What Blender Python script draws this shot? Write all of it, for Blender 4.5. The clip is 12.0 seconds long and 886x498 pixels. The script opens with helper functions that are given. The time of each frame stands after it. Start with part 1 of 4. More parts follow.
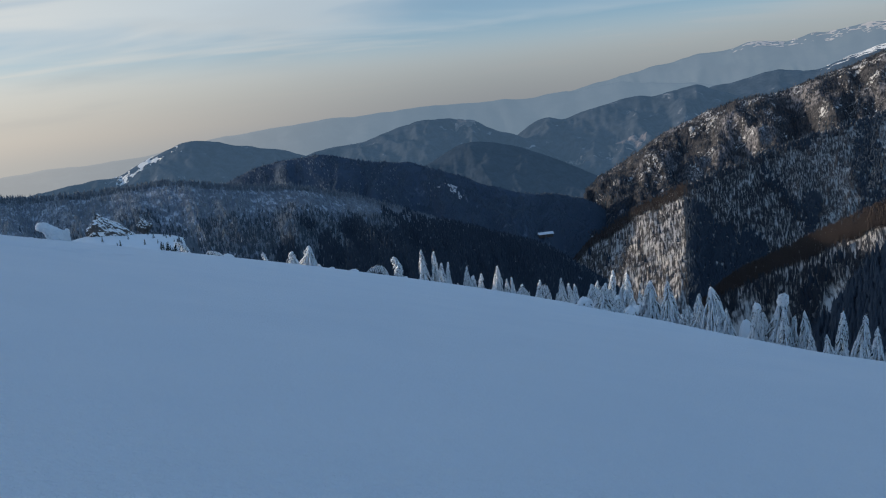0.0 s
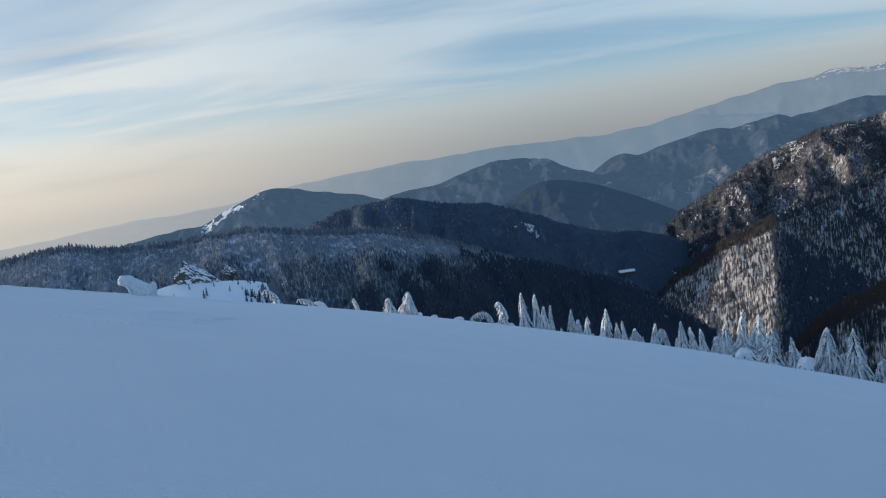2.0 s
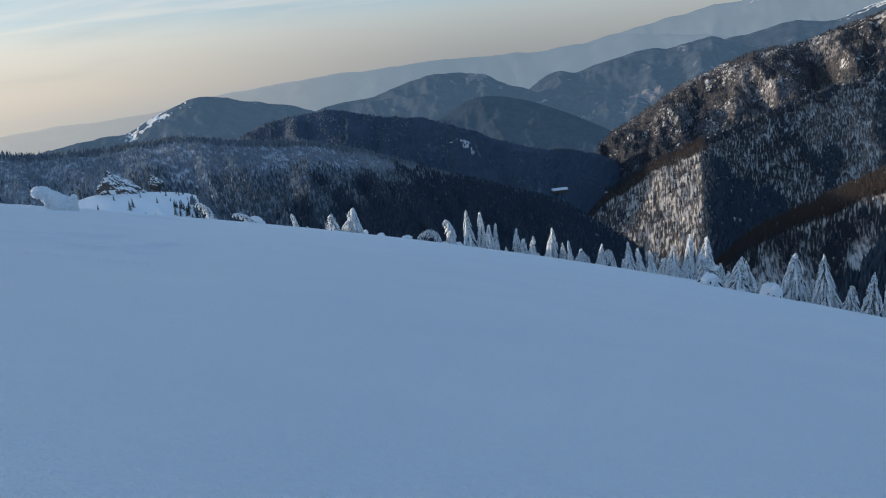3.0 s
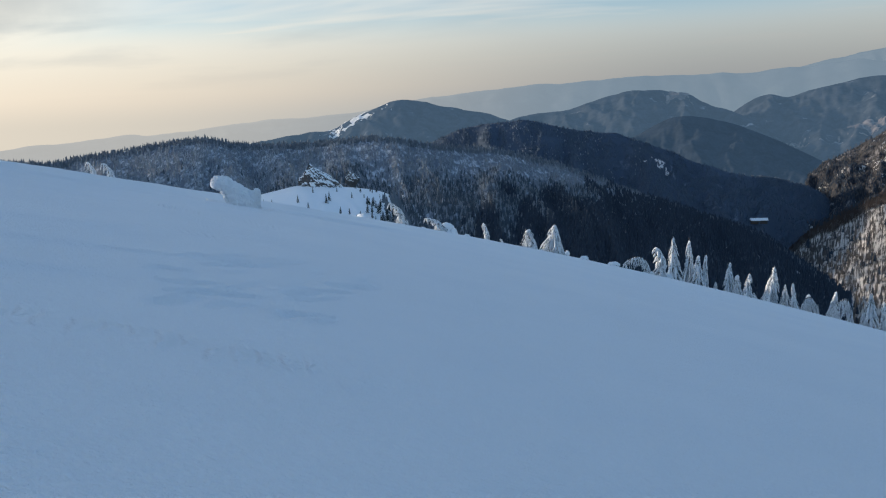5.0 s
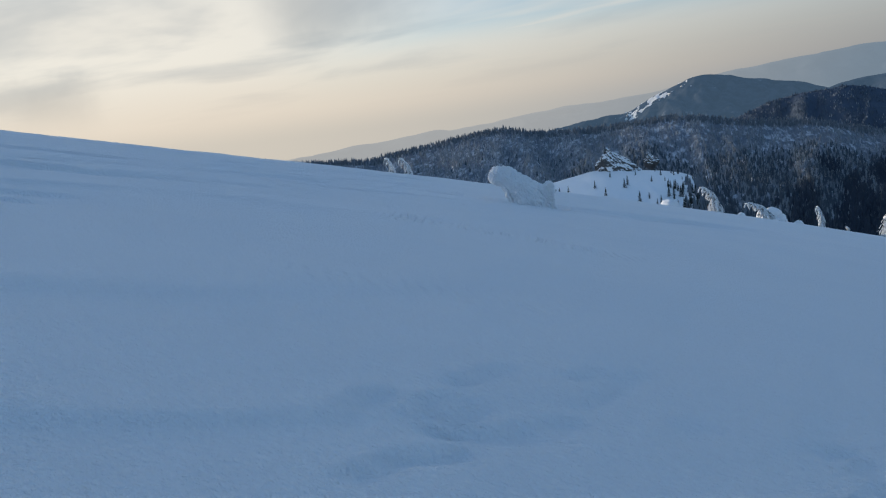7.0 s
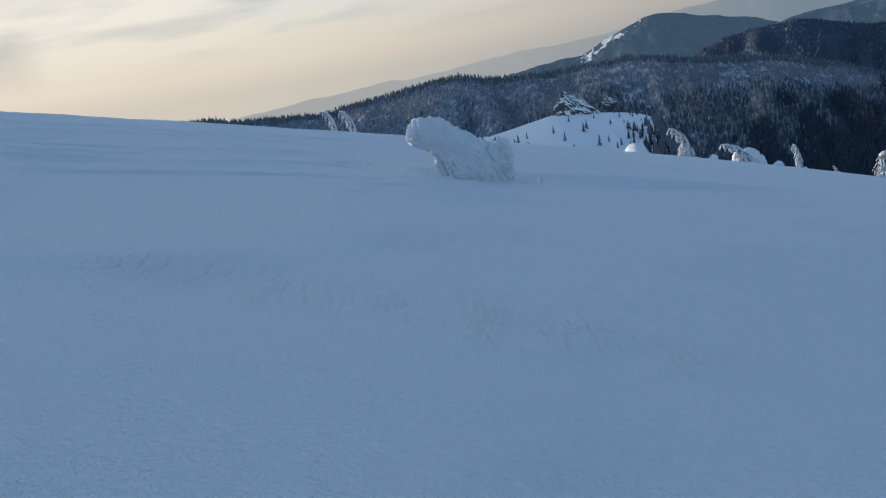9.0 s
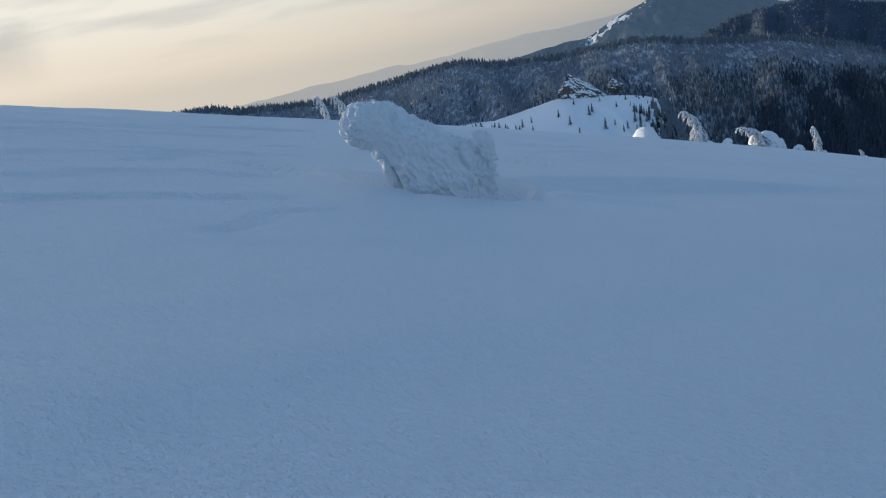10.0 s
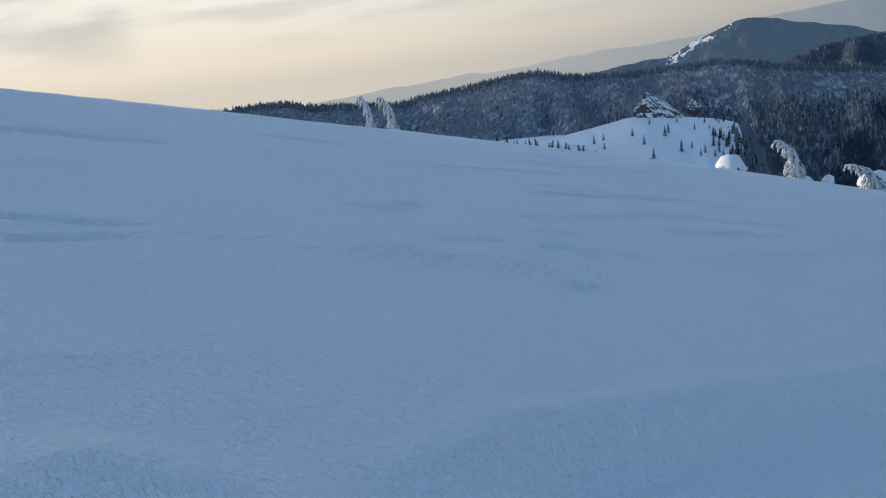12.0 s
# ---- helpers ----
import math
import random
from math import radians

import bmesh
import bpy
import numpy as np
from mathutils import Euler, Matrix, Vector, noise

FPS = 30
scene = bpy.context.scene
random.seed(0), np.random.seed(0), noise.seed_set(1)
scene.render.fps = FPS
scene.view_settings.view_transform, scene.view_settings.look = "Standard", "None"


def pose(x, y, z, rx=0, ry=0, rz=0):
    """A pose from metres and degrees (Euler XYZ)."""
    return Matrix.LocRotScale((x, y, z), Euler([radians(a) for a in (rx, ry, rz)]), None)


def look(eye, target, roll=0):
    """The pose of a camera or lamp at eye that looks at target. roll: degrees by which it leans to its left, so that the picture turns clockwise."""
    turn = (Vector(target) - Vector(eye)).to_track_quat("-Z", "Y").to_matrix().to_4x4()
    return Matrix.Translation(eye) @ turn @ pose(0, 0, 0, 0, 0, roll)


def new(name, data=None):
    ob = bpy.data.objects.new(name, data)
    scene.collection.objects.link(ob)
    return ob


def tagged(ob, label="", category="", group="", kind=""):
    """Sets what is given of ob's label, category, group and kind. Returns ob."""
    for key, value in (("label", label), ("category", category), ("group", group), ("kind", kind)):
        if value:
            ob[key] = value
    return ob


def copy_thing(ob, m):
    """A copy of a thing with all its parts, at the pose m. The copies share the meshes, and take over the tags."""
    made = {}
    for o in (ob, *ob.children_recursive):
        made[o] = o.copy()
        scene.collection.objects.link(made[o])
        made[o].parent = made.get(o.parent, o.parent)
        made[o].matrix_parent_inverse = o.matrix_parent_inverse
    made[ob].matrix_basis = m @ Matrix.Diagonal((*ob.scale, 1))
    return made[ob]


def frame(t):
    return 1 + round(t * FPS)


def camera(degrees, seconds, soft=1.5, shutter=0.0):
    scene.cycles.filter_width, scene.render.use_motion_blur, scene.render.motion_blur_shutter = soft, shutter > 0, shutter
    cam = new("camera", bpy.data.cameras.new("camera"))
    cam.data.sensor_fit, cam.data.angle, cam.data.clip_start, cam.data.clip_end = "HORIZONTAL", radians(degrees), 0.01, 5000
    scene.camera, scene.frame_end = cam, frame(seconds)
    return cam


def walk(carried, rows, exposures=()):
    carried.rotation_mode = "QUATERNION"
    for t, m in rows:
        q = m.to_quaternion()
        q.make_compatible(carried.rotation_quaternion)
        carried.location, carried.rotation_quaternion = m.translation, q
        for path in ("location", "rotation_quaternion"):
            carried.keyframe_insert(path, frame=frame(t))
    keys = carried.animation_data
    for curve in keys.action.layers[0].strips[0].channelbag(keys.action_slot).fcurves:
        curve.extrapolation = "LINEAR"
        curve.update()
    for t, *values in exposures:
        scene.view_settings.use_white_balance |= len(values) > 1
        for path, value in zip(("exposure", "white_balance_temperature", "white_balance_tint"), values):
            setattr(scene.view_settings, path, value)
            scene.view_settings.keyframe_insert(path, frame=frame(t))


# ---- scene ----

# ---------------------------------------------------------------- camera
cam = camera(57.97, 12.0, soft=1.2)


def aim(x, y, z, yaw, pitch, roll):
    """A camera pose: yaw to the left of +y, pitch up, roll as look() takes it, in degrees."""
    a, p = radians(yaw), radians(pitch)
    way = Vector((-math.sin(a) * math.cos(p), math.cos(a) * math.cos(p), math.sin(p)))
    return look((x, y, z), Vector((x, y, z)) + way, roll)


walk(cam, [
    (0.0, aim(0.00, 0.00, 0.00, 1.01, -8.69, -5.34)),
    (0.5, aim(-0.97, 2.28, -0.06, 1.08, -8.36, -4.95)),
    (1.0, aim(-1.85, 4.46, -0.15, -0.10, -4.33, -4.83)),
    (1.5, aim(-2.82, 6.48, -0.35, -0.37, -5.37, -6.04)),
    (2.0, aim(-3.86, 8.25, -0.43, 6.12, -5.21, -7.23)),
    (2.5, aim(-4.83, 10.25, -0.52, 5.50, -8.42, -8.49)),
    (2.7, aim(-5.20, 11.01, -0.58, 3.21, -10.56, -6.95)),
    (4.3, aim(-7.57, 17.24, -1.00, 3.29, -13.15, -1.48)),
    (4.5, aim(-7.85, 17.95, -1.05, 5.70, -13.21, -1.37)),
    (5.0, aim(-8.54, 19.70, -1.20, 14.96, -10.08, -2.30)),
    (5.5, aim(-9.46, 21.63, -1.36, 25.45, -8.66, -2.83)),
    (6.0, aim(-10.37, 23.45, -1.50, 27.94, -9.85, -6.32)),
    (6.5, aim(-11.27, 25.20, -1.62, 32.52, -9.56, -6.73)),
    (7.0, aim(-12.21, 26.93, -1.78, 36.34, -9.45, -6.77)),
    (7.5, aim(-13.24, 28.73, -1.87, 35.33, -11.82, -6.94)),
    (7.7, aim(-13.65, 29.46, -1.92, 34.37, -12.12, -6.59)),
    (9.5, aim(-16.86, 36.04, -2.60, 34.42, -13.91, -9.74)),
    (10.0, aim(-17.80, 38.09, -2.81, 34.71, -14.28, -9.79)),
    (10.5, aim(-18.82, 40.26, -3.04, 34.91, -12.41, -6.17)),
    (11.0, aim(-19.81, 42.30, -3.26, 36.11, -13.29, -7.99)),
    (11.5, aim(-20.79, 44.26, -3.49, 37.57, -13.33, -7.48)),
    (12.0, aim(-21.77, 46.53, -3.69, 39.14, -13.10, -6.28)),
], exposures=[(0.0, -0.06, 6520, 10), (0.5, 0.14, 6580, 10), (1.0, 0.18, 6580, 10), (1.5, 0.17, 6550, 10), (2.5, 0.14, 6600, 10), (4.5, 0.46, 7150, 10), (5.0, 0.26, 6950, 10), (5.5, 0.15, 6850, 10),
                (6.5, -0.01, 6650, 10), (9.5, 0.01, 6700, 10), (12.0, 0.09, 6720, 10)])

# ---------------------------------------------------------------- sky and sun
SUN_AZ, SUN_EL = 87.0, 8.6
SUN_WAY = Vector((-math.sin(radians(SUN_AZ)) * math.cos(radians(SUN_EL)),
                  math.cos(radians(SUN_AZ)) * math.cos(radians(SUN_EL)), math.sin(radians(SUN_EL))))


class Nodes:
    """Short hand for building a node tree."""

    def __init__(self, tree):
        self.tree = tree
        tree.nodes.clear()

    def add(self, kind, **values):
        n = self.tree.nodes.new(kind)
        if "operation" in values:
            n.operation = values["operation"]
        if "use_clamp" in values:
            n.use_clamp = values["use_clamp"]
        if "data_type" in values:
            n.data_type, n.blend_type = values["data_type"], values["blend_type"]
        if "interpolation_type" in values:
            n.clamp, n.interpolation_type = values["clamp"], values["interpolation_type"]
        return n

    def link(self, a, b):
        self.tree.links.new(a, b)

    def put(self, socket, value):
        if isinstance(value, bpy.types.NodeSocket):
            self.link(value, socket)
        else:
            socket.default_value = value

    def math(self, op, a, b=0.0, c=0.0, clamp=False):
        n = self.add("ShaderNodeMath", operation=op, use_clamp=clamp)
        for s, v in zip(n.inputs, (a, b, c)):
            self.put(s, v)
        return n.outputs[0]

    def vec(self, op, a, b=(0, 0, 0)):
        n = self.add("ShaderNodeVectorMath", operation=op)
        self.put(n.inputs[0], a)
        self.put(n.inputs[1], b)
        return n

    def mix(self, f, a, b, blend="MIX"):
        n = self.add("ShaderNodeMix", data_type="RGBA", blend_type=blend)
        self.put(n.inputs[0], f)
        self.put(n.inputs[6], a if isinstance(a, bpy.types.NodeSocket) else (*a, 1))
        self.put(n.inputs[7], b if isinstance(b, bpy.types.NodeSocket) else (*b, 1))
        return n.outputs[2]

    def noise(self, where, scale, detail=3.0, rough=0.55, distort=0.0):
        n = self.add("ShaderNodeTexNoise")
        self.put(n.inputs["Vector"], where)
        n.inputs["Scale"].default_value, n.inputs["Detail"].default_value = scale, detail
        n.inputs["Roughness"].default_value, n.inputs["Distortion"].default_value = rough, distort
        return n.outputs["Fac"]

    def scaled(self, where, size, turn=(0, 0, 0)):
        n = self.add("ShaderNodeMapping")
        self.put(n.inputs["Vector"], where)
        n.inputs["Scale"].default_value = size
        n.inputs["Rotation"].default_value = turn
        return n.outputs[0]

    def ramp(self, f, lo, hi, a=0.0, b=1.0):
        n = self.add("ShaderNodeMapRange", clamp=True, interpolation_type="SMOOTHSTEP")
        for s, v in zip(n.inputs, (f, lo, hi, a, b)):
            self.put(s, v)
        return n.outputs[0]


world = bpy.data.worlds.new("evening_sky")
scene.world = world
world.use_nodes = True
w = Nodes(world.node_tree)
way = w.vec("NORMALIZE", w.add("ShaderNodeTexCoord").outputs["Generated"]).outputs[0]
parts_of_way = w.add("ShaderNodeSeparateXYZ")
w.link(way, parts_of_way.inputs[0])
height = parts_of_way.outputs[2]
sky = w.add("ShaderNodeTexSky")
sky.sky_type, sky.sun_disc = "NISHITA", False
sky.sun_elevation, sky.sun_rotation = radians(SUN_EL), radians(-SUN_AZ)
sky.altitude, sky.dust_density = 1800, 1.5
clear = w.mix(1.0, sky.outputs[0], (0.061, 0.107, 0.146), "MULTIPLY")
# clouds lie in a flat layer: streaks get thinner towards the horizon
lift = w.math("ADD", w.math("MAXIMUM", height, 0.0), 0.10)
flat = w.add("ShaderNodeVectorMath", operation="DIVIDE")
w.link(way, flat.inputs[0])
mixed = w.add("ShaderNodeCombineXYZ")
for s in mixed.inputs:
    w.link(lift, s)
w.link(mixed.outputs[0], flat.inputs[1])
streaks = w.noise(w.scaled(flat.outputs[0], (0.55, 1.3, 0.0), (0, 0, 0.35)), 0.8, 4, 0.52, 0.5)
billows = w.noise(w.scaled(flat.outputs[0], (0.75, 1.1, 0.0), (0, 0, -0.5)), 0.8, 5, 0.5, 0.3)
toward = w.vec("DOT_PRODUCT", way, tuple(SUN_WAY)).outputs["Value"]
glow = w.ramp(toward, -0.05, 0.95)
veil = w.ramp(streaks, 0.36, 0.62, 0.40, 0.94)
veil = w.math("MAXIMUM", veil, w.math("MULTIPLY", w.ramp(toward, 0.30, 0.80, 0.0, 0.97), w.ramp(height, 0.14, 0.30, 1.0, 0.7)))
veil = w.math("MAXIMUM", veil, w.ramp(height, 0.07, 0.16, 0.90, 0.0))
low_veil = w.mix(w.ramp(height, 0.05, 0.16), (0.43, 0.46, 0.46), (0.43, 0.56, 0.67))
lofty = w.mix(w.ramp(height, 0.22, 0.55), low_veil, (0.17, 0.385, 0.735))
cloud = w.mix(w.math("MULTIPLY", glow, w.ramp(height, 0.12, 0.34, 1.0, 0.35)), lofty, (0.88, 0.84, 0.755))
cloud = w.mix(w.math("MULTIPLY", w.ramp(billows, 0.46, 0.66), w.ramp(toward, 0.15, 0.7, 0.2, 0.6)), cloud, (0.45, 0.48, 0.50))
# grey cloud banks that lie before the glow
stray = w.add("ShaderNodeTexNoise")
w.link(way, stray.inputs["Vector"])
stray.inputs["Scale"].default_value, stray.inputs["Detail"].default_value = 9.0, 5.0
shift = w.add("ShaderNodeVectorMath", operation="MULTIPLY_ADD")
w.link(stray.outputs["Color"], shift.inputs[0])
shift.inputs[1].default_value, shift.inputs[2].default_value = (0.16, 0.16, 0.10), (-0.08, -0.08, -0.05)
drawn = w.vec("ADD", way, shift.outputs[0]).outputs[0]
for bank_az, bank_el, size, dark in ((42, 8.2, 0.10, 0.65), (61, 3.4, 0.07, 0.7)):
    q, e = radians(bank_az), radians(bank_el)
    off = w.vec("SUBTRACT", drawn, (-math.sin(q) * math.cos(e), math.cos(q) * math.cos(e), math.sin(e))).outputs[0]
    far_off = w.vec("LENGTH", w.vec("MULTIPLY", off, (1.0, 1.0, 2.2)).outputs[0]).outputs["Value"]
    cloud = w.mix(w.ramp(far_off, size * 0.25, size * 1.3, dark, 0.0), cloud, (0.42, 0.435, 0.44))
# the bright aureole of the sun in thin cloud
cloud = w.mix(w.ramp(toward, 0.945, 0.998), cloud, (3.4, 3.25, 3.0))
high = w.ramp(height, 0.16, 0.50, 1.0, 0.75)
colour = w.mix(w.math("MULTIPLY", veil, high), clear, cloud)
haze = w.mix(glow, (0.270, 0.290, 0.312), (0.80, 0.715, 0.605))
haze = w.mix(w.ramp(height, -0.01, 0.03), w.mix(glow, (0.22, 0.27, 0.33), (0.66, 0.61, 0.53)), haze)
colour = w.mix(w.ramp(height, 0.010, 0.105, 1.0, 0.0), colour, haze)
back = w.add("ShaderNodeBackground")
w.link(colour, back.inputs[0])
back.inputs[1].default_value = 1.0
w.link(back.outputs[0], w.add("ShaderNodeOutputWorld").inputs[0])

sun = new("sun", bpy.data.lights.new("sun", "SUN"))
sun.data.energy, sun.data.angle, sun.data.color = 3.3, radians(0.8), (1.0, 0.87, 0.70)
sun.matrix_world = look(SUN_WAY * 100, (0, 0, 0))

# ---------------------------------------------------------------- materials


def material(name, rough=0.8, spec=0.3):
    m = bpy.data.materials.new(name)
    m.use_nodes = True
    n = Nodes(m.node_tree)
    shader = n.add("ShaderNodeBsdfPrincipled")
    shader.inputs["Roughness"].default_value = rough
    shader.inputs["Specular IOR Level"].default_value = spec
    out = n.add("ShaderNodeOutputMaterial")
    n.link(shader.outputs[0], out.inputs[0])
    place = n.add("ShaderNodeNewGeometry").outputs["Position"]
    return m, n, shader, place


def bump(n, shader, height, strength, distance):
    b = n.add("ShaderNodeBump")
    b.inputs["Strength"].default_value, b.inputs["Distance"].default_value = strength, distance
    n.put(b.inputs["Height"], height)
    n.link(b.outputs[0], shader.inputs["Normal"])


# bands of wind ribs: middle, bearing of the band, half length, half width, gap between ribs, lean, height
RIB_BANDS = (((-12.7, 24.75, -2.8), 19, 2.6, 0.50, 0.20, 0.30, 0.045), ((-18.9, 37.85, -3.8), 18, 2.6, 0.80, 0.14, 0.25, 0.036),
             ((-25.5, 50.3, -5.0), 49, 2.2, 0.45, 0.20, -0.5, 0.050), ((-25.05, 45.05, -4.0), 30, 0.75, 0.65, 0.15, 0.0, 0.045),
             ((-16.6, 32.5, -3.4), 35, 1.6, 0.50, 0.17, 0.3, 0.025))


def snow_ground():
    m, n, s, p = material("wind_packed_snow", 0.65, 0.25)
    stain = n.noise(p, 0.35, 4)
    n.link(n.mix(stain, (0.80, 0.835, 0.875), (0.90, 0.91, 0.925)), s.inputs["Base Color"])
    grain = n.math("MULTIPLY", n.ramp(n.noise(n.scaled(p, (1.0, 1.35, 1.0), (0, 0, 0.5)), 24.0, 3, 0.6), 0.25, 0.80), 0.0165)
    sugar = n.math("MULTIPLY", n.noise(p, 80.0, 2, 0.6), 0.004)
    crust = n.math("MULTIPLY", n.noise(n.scaled(p, (2.0, 5.0, 3.0), (0, 0, 0.45)), 1.0, 5, 0.62), 0.030)
    relief = n.math("ADD", n.math("ADD", grain, sugar), crust)
    sway = n.math("ADD", n.noise(p, 1.5, 3), -0.5)
    worn = n.ramp(n.noise(n.scaled(p, (3.2, 1.6, 1.0), (0, 0, 0.3)), 1.0, 3), 0.34, 0.56)
    for middle, bearing, long, wide, gap, lean, tall in RIB_BANDS:
        c, d = math.cos(radians(bearing)), math.sin(radians(bearing))
        off = n.vec("SUBTRACT", p, middle).outputs[0]
        u = n.vec("DOT_PRODUCT", off, (c, d, 0)).outputs["Value"]
        v = n.math("ADD", n.vec("DOT_PRODUCT", off, (-d, c, 0)).outputs["Value"], n.math("MULTIPLY", sway, wide))
        phase = n.math("ADD", n.math("DIVIDE", n.math("ADD", u, n.math("MULTIPLY", v, lean)), gap), n.math("MULTIPLY", sway, 1.1))
        tooth = n.math("FRACT", phase)
        rib = n.math("MULTIPLY", n.ramp(tooth, 0.0, 0.35), n.ramp(tooth, 0.40, 1.0, 1.0, 0.0))
        window = n.math("MULTIPLY", n.ramp(n.math("ABSOLUTE", u), 0.6 * long, long, 1.0, 0.0), n.ramp(n.math("ABSOLUTE", v), 0.2 * wide, wide, 1.0, 0.0))
        relief = n.math("ADD", relief, n.math("MULTIPLY", n.math("MULTIPLY", rib, worn), n.math("MULTIPLY", window, tall)))
    bump(n, s, relief, 1.0, 1.0)
    return m


def rime():
    m, n, s, p = material("crusted_rime_snow", 0.7, 0.2)
    stain = n.noise(p, 3.0, 4)
    n.link(n.mix(stain, (0.75, 0.785, 0.82), (0.91, 0.92, 0.93)), s.inputs["Base Color"])
    scales = n.noise(n.scaled(p, (1.0, 1.0, 0.6)), 26.0, 4, 0.65)
    relief = n.math("ADD", n.noise(p, 15.0, 4, 0.6), n.math("MULTIPLY", scales, 0.6))
    bump(n, s, relief, 1.0, 0.034)
    return m


def load_snow():
    """Snow on boughs, with needle tufts showing through."""
    m, n, s, p = material("snow_load", 0.75, 0.2)
    stain = n.noise(p, 2.2, 4)
    white = n.mix(n.ramp(stain, 0.3, 0.62), (0.78, 0.81, 0.84), (0.93, 0.935, 0.94))
    shows = n.ramp(n.noise(n.scaled(p, (1, 1, 0.55)), 8.0, 4, 0.6), 0.60, 0.65)
    n.link(n.mix(shows, white, (0.06, 0.07, 0.07)), s.inputs["Base Color"])
    bump(n, s, n.noise(p, 7.0, 5, 0.65), 1.0, 0.16)
    return m


def needles(name, dark, light):
    m, n, s, p = material(name, 0.85, 0.15)
    n.link(n.mix(n.noise(p, 0.9, 4), dark, light), s.inputs["Base Color"])
    return m


def bark():
    m, n, s, p = material("spruce_bark", 0.9, 0.1)
    n.link(n.mix(n.noise(p, 9.0, 4), (0.07, 0.05, 0.04), (0.16, 0.12, 0.09)), s.inputs["Base Color"])
    bump(n, s, n.noise(p, 25.0, 3), 0.5, 0.01)
    return m


def hillside(name, brush, snow, share, scale, streak=1.0, bearing=0.0, soft=0.06, detail=6):
    """A mountainside: snow showing between brush and litter, in patches drawn out downhill along a bearing."""
    m, n, s, p = material(name, 0.9, 0.1)
    turned = n.scaled(p, (1, 1, 1), (0, 0, radians(-bearing)))
    patches = n.noise(n.scaled(turned, (1, 1 / streak, 1 / streak)), scale, detail, 0.62, 0.2 if detail > 3 else 0.0)
    broad = n.noise(p, scale * 0.15, 3)
    f = n.math("ADD", n.math("MULTIPLY", patches, 0.65), n.math("MULTIPLY", broad, 0.35))
    n.link(n.mix(n.ramp(f, share - soft, share + soft), brush, snow), s.inputs["Base Color"])
    bump(n, s, patches, 0.5, 2.0)
    return m


def mottled(name, dark, pale, snow, scale, streak, bearing):
    """A craggy mountainside: bare woods in fine downhill streaks, and broken snow between ledges."""
    m, n, s, p = material(name, 0.9, 0.1)
    turned = n.scaled(p, (1, 1, 1), (0, 0, radians(-bearing)))
    stems = n.noise(n.scaled(turned, (1, 1 / streak, 1 / streak)), scale * 3.2, 4, 0.62)
    groves = n.noise(p, scale * 0.07, 4, 0.6)
    ground_tone = n.mix(n.ramp(stems, 0.38, 0.64), dark, pale)
    bare = n.math("MULTIPLY", n.ramp(groves, 0.50, 0.58), n.ramp(stems, 0.40, 0.58))
    ground_tone = n.mix(bare, ground_tone, tuple(2.6 * c for c in pale))
    ledges = n.noise(n.scaled(turned, (1, 0.6, 0.5)), scale * 1.7, 5, 0.68, 0.6)
    fields = n.noise(n.vec("ADD", p, (310.0, 170.0, 40.0)).outputs[0], scale * 0.09, 4, 0.6)
    lies = n.math("ADD", n.math("MULTIPLY", ledges, 0.55), n.math("MULTIPLY", fields, 0.45))
    n.link(n.mix(n.ramp(lies, 0.56, 0.595), ground_tone, snow), s.inputs["Base Color"])
    bump(n, s, n.math("ADD", stems, ledges), 0.6, 3.0)
    return m


def far_hills(name, haze_tint, glow, brush, snow, share, scale, rugged=0.6, sunward=None):
    """A distant range with its own woods and snow; its soft backdrop glow is painted haze."""
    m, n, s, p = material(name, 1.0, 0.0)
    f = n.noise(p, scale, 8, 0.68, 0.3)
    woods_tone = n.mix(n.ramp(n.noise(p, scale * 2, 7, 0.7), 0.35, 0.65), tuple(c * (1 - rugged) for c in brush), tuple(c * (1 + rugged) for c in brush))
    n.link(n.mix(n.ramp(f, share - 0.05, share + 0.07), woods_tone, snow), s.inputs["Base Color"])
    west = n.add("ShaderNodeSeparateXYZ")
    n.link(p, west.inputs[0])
    # aerial haze painted as emission, paler towards the sun
    n.link(n.mix(n.ramp(west.outputs[0], 0, -2600), haze_tint, sunward or haze_tint), s.inputs["Emission Color"])
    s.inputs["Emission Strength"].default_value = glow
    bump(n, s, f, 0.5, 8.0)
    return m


def rock():
    m, n, s, p = material("weathered_rock_with_snow", 0.9, 0.2)
    up = n.add("ShaderNodeSeparateXYZ")
    n.link(n.add("ShaderNodeNewGeometry").outputs["Normal"], up.inputs[0])
    stone = n.mix(n.noise(p, 0.5, 5), (0.045, 0.044, 0.045), (0.15, 0.145, 0.14))
    lies = n.ramp(n.math("ADD", up.outputs[2], n.math("MULTIPLY", n.noise(p, 0.8, 5, 0.68), 1.5)), 1.20, 1.30)
    n.link(n.mix(lies, stone, (0.86, 0.88, 0.90)), s.inputs["Base Color"])
    bump(n, s, n.noise(p, 0.9, 5), 1.0, 0.6)
    return m


def plain(name, colour, rough=0.8, spread=0.12, scale=1.5):
    m, n, s, p = material(name, rough, 0.25)
    lo, hi = [tuple(min(1, c * k) for c in colour) for k in (1 - spread, 1 + spread)]
    n.link(n.mix(n.noise(p, scale, 4), lo, hi), s.inputs["Base Color"])
    return m


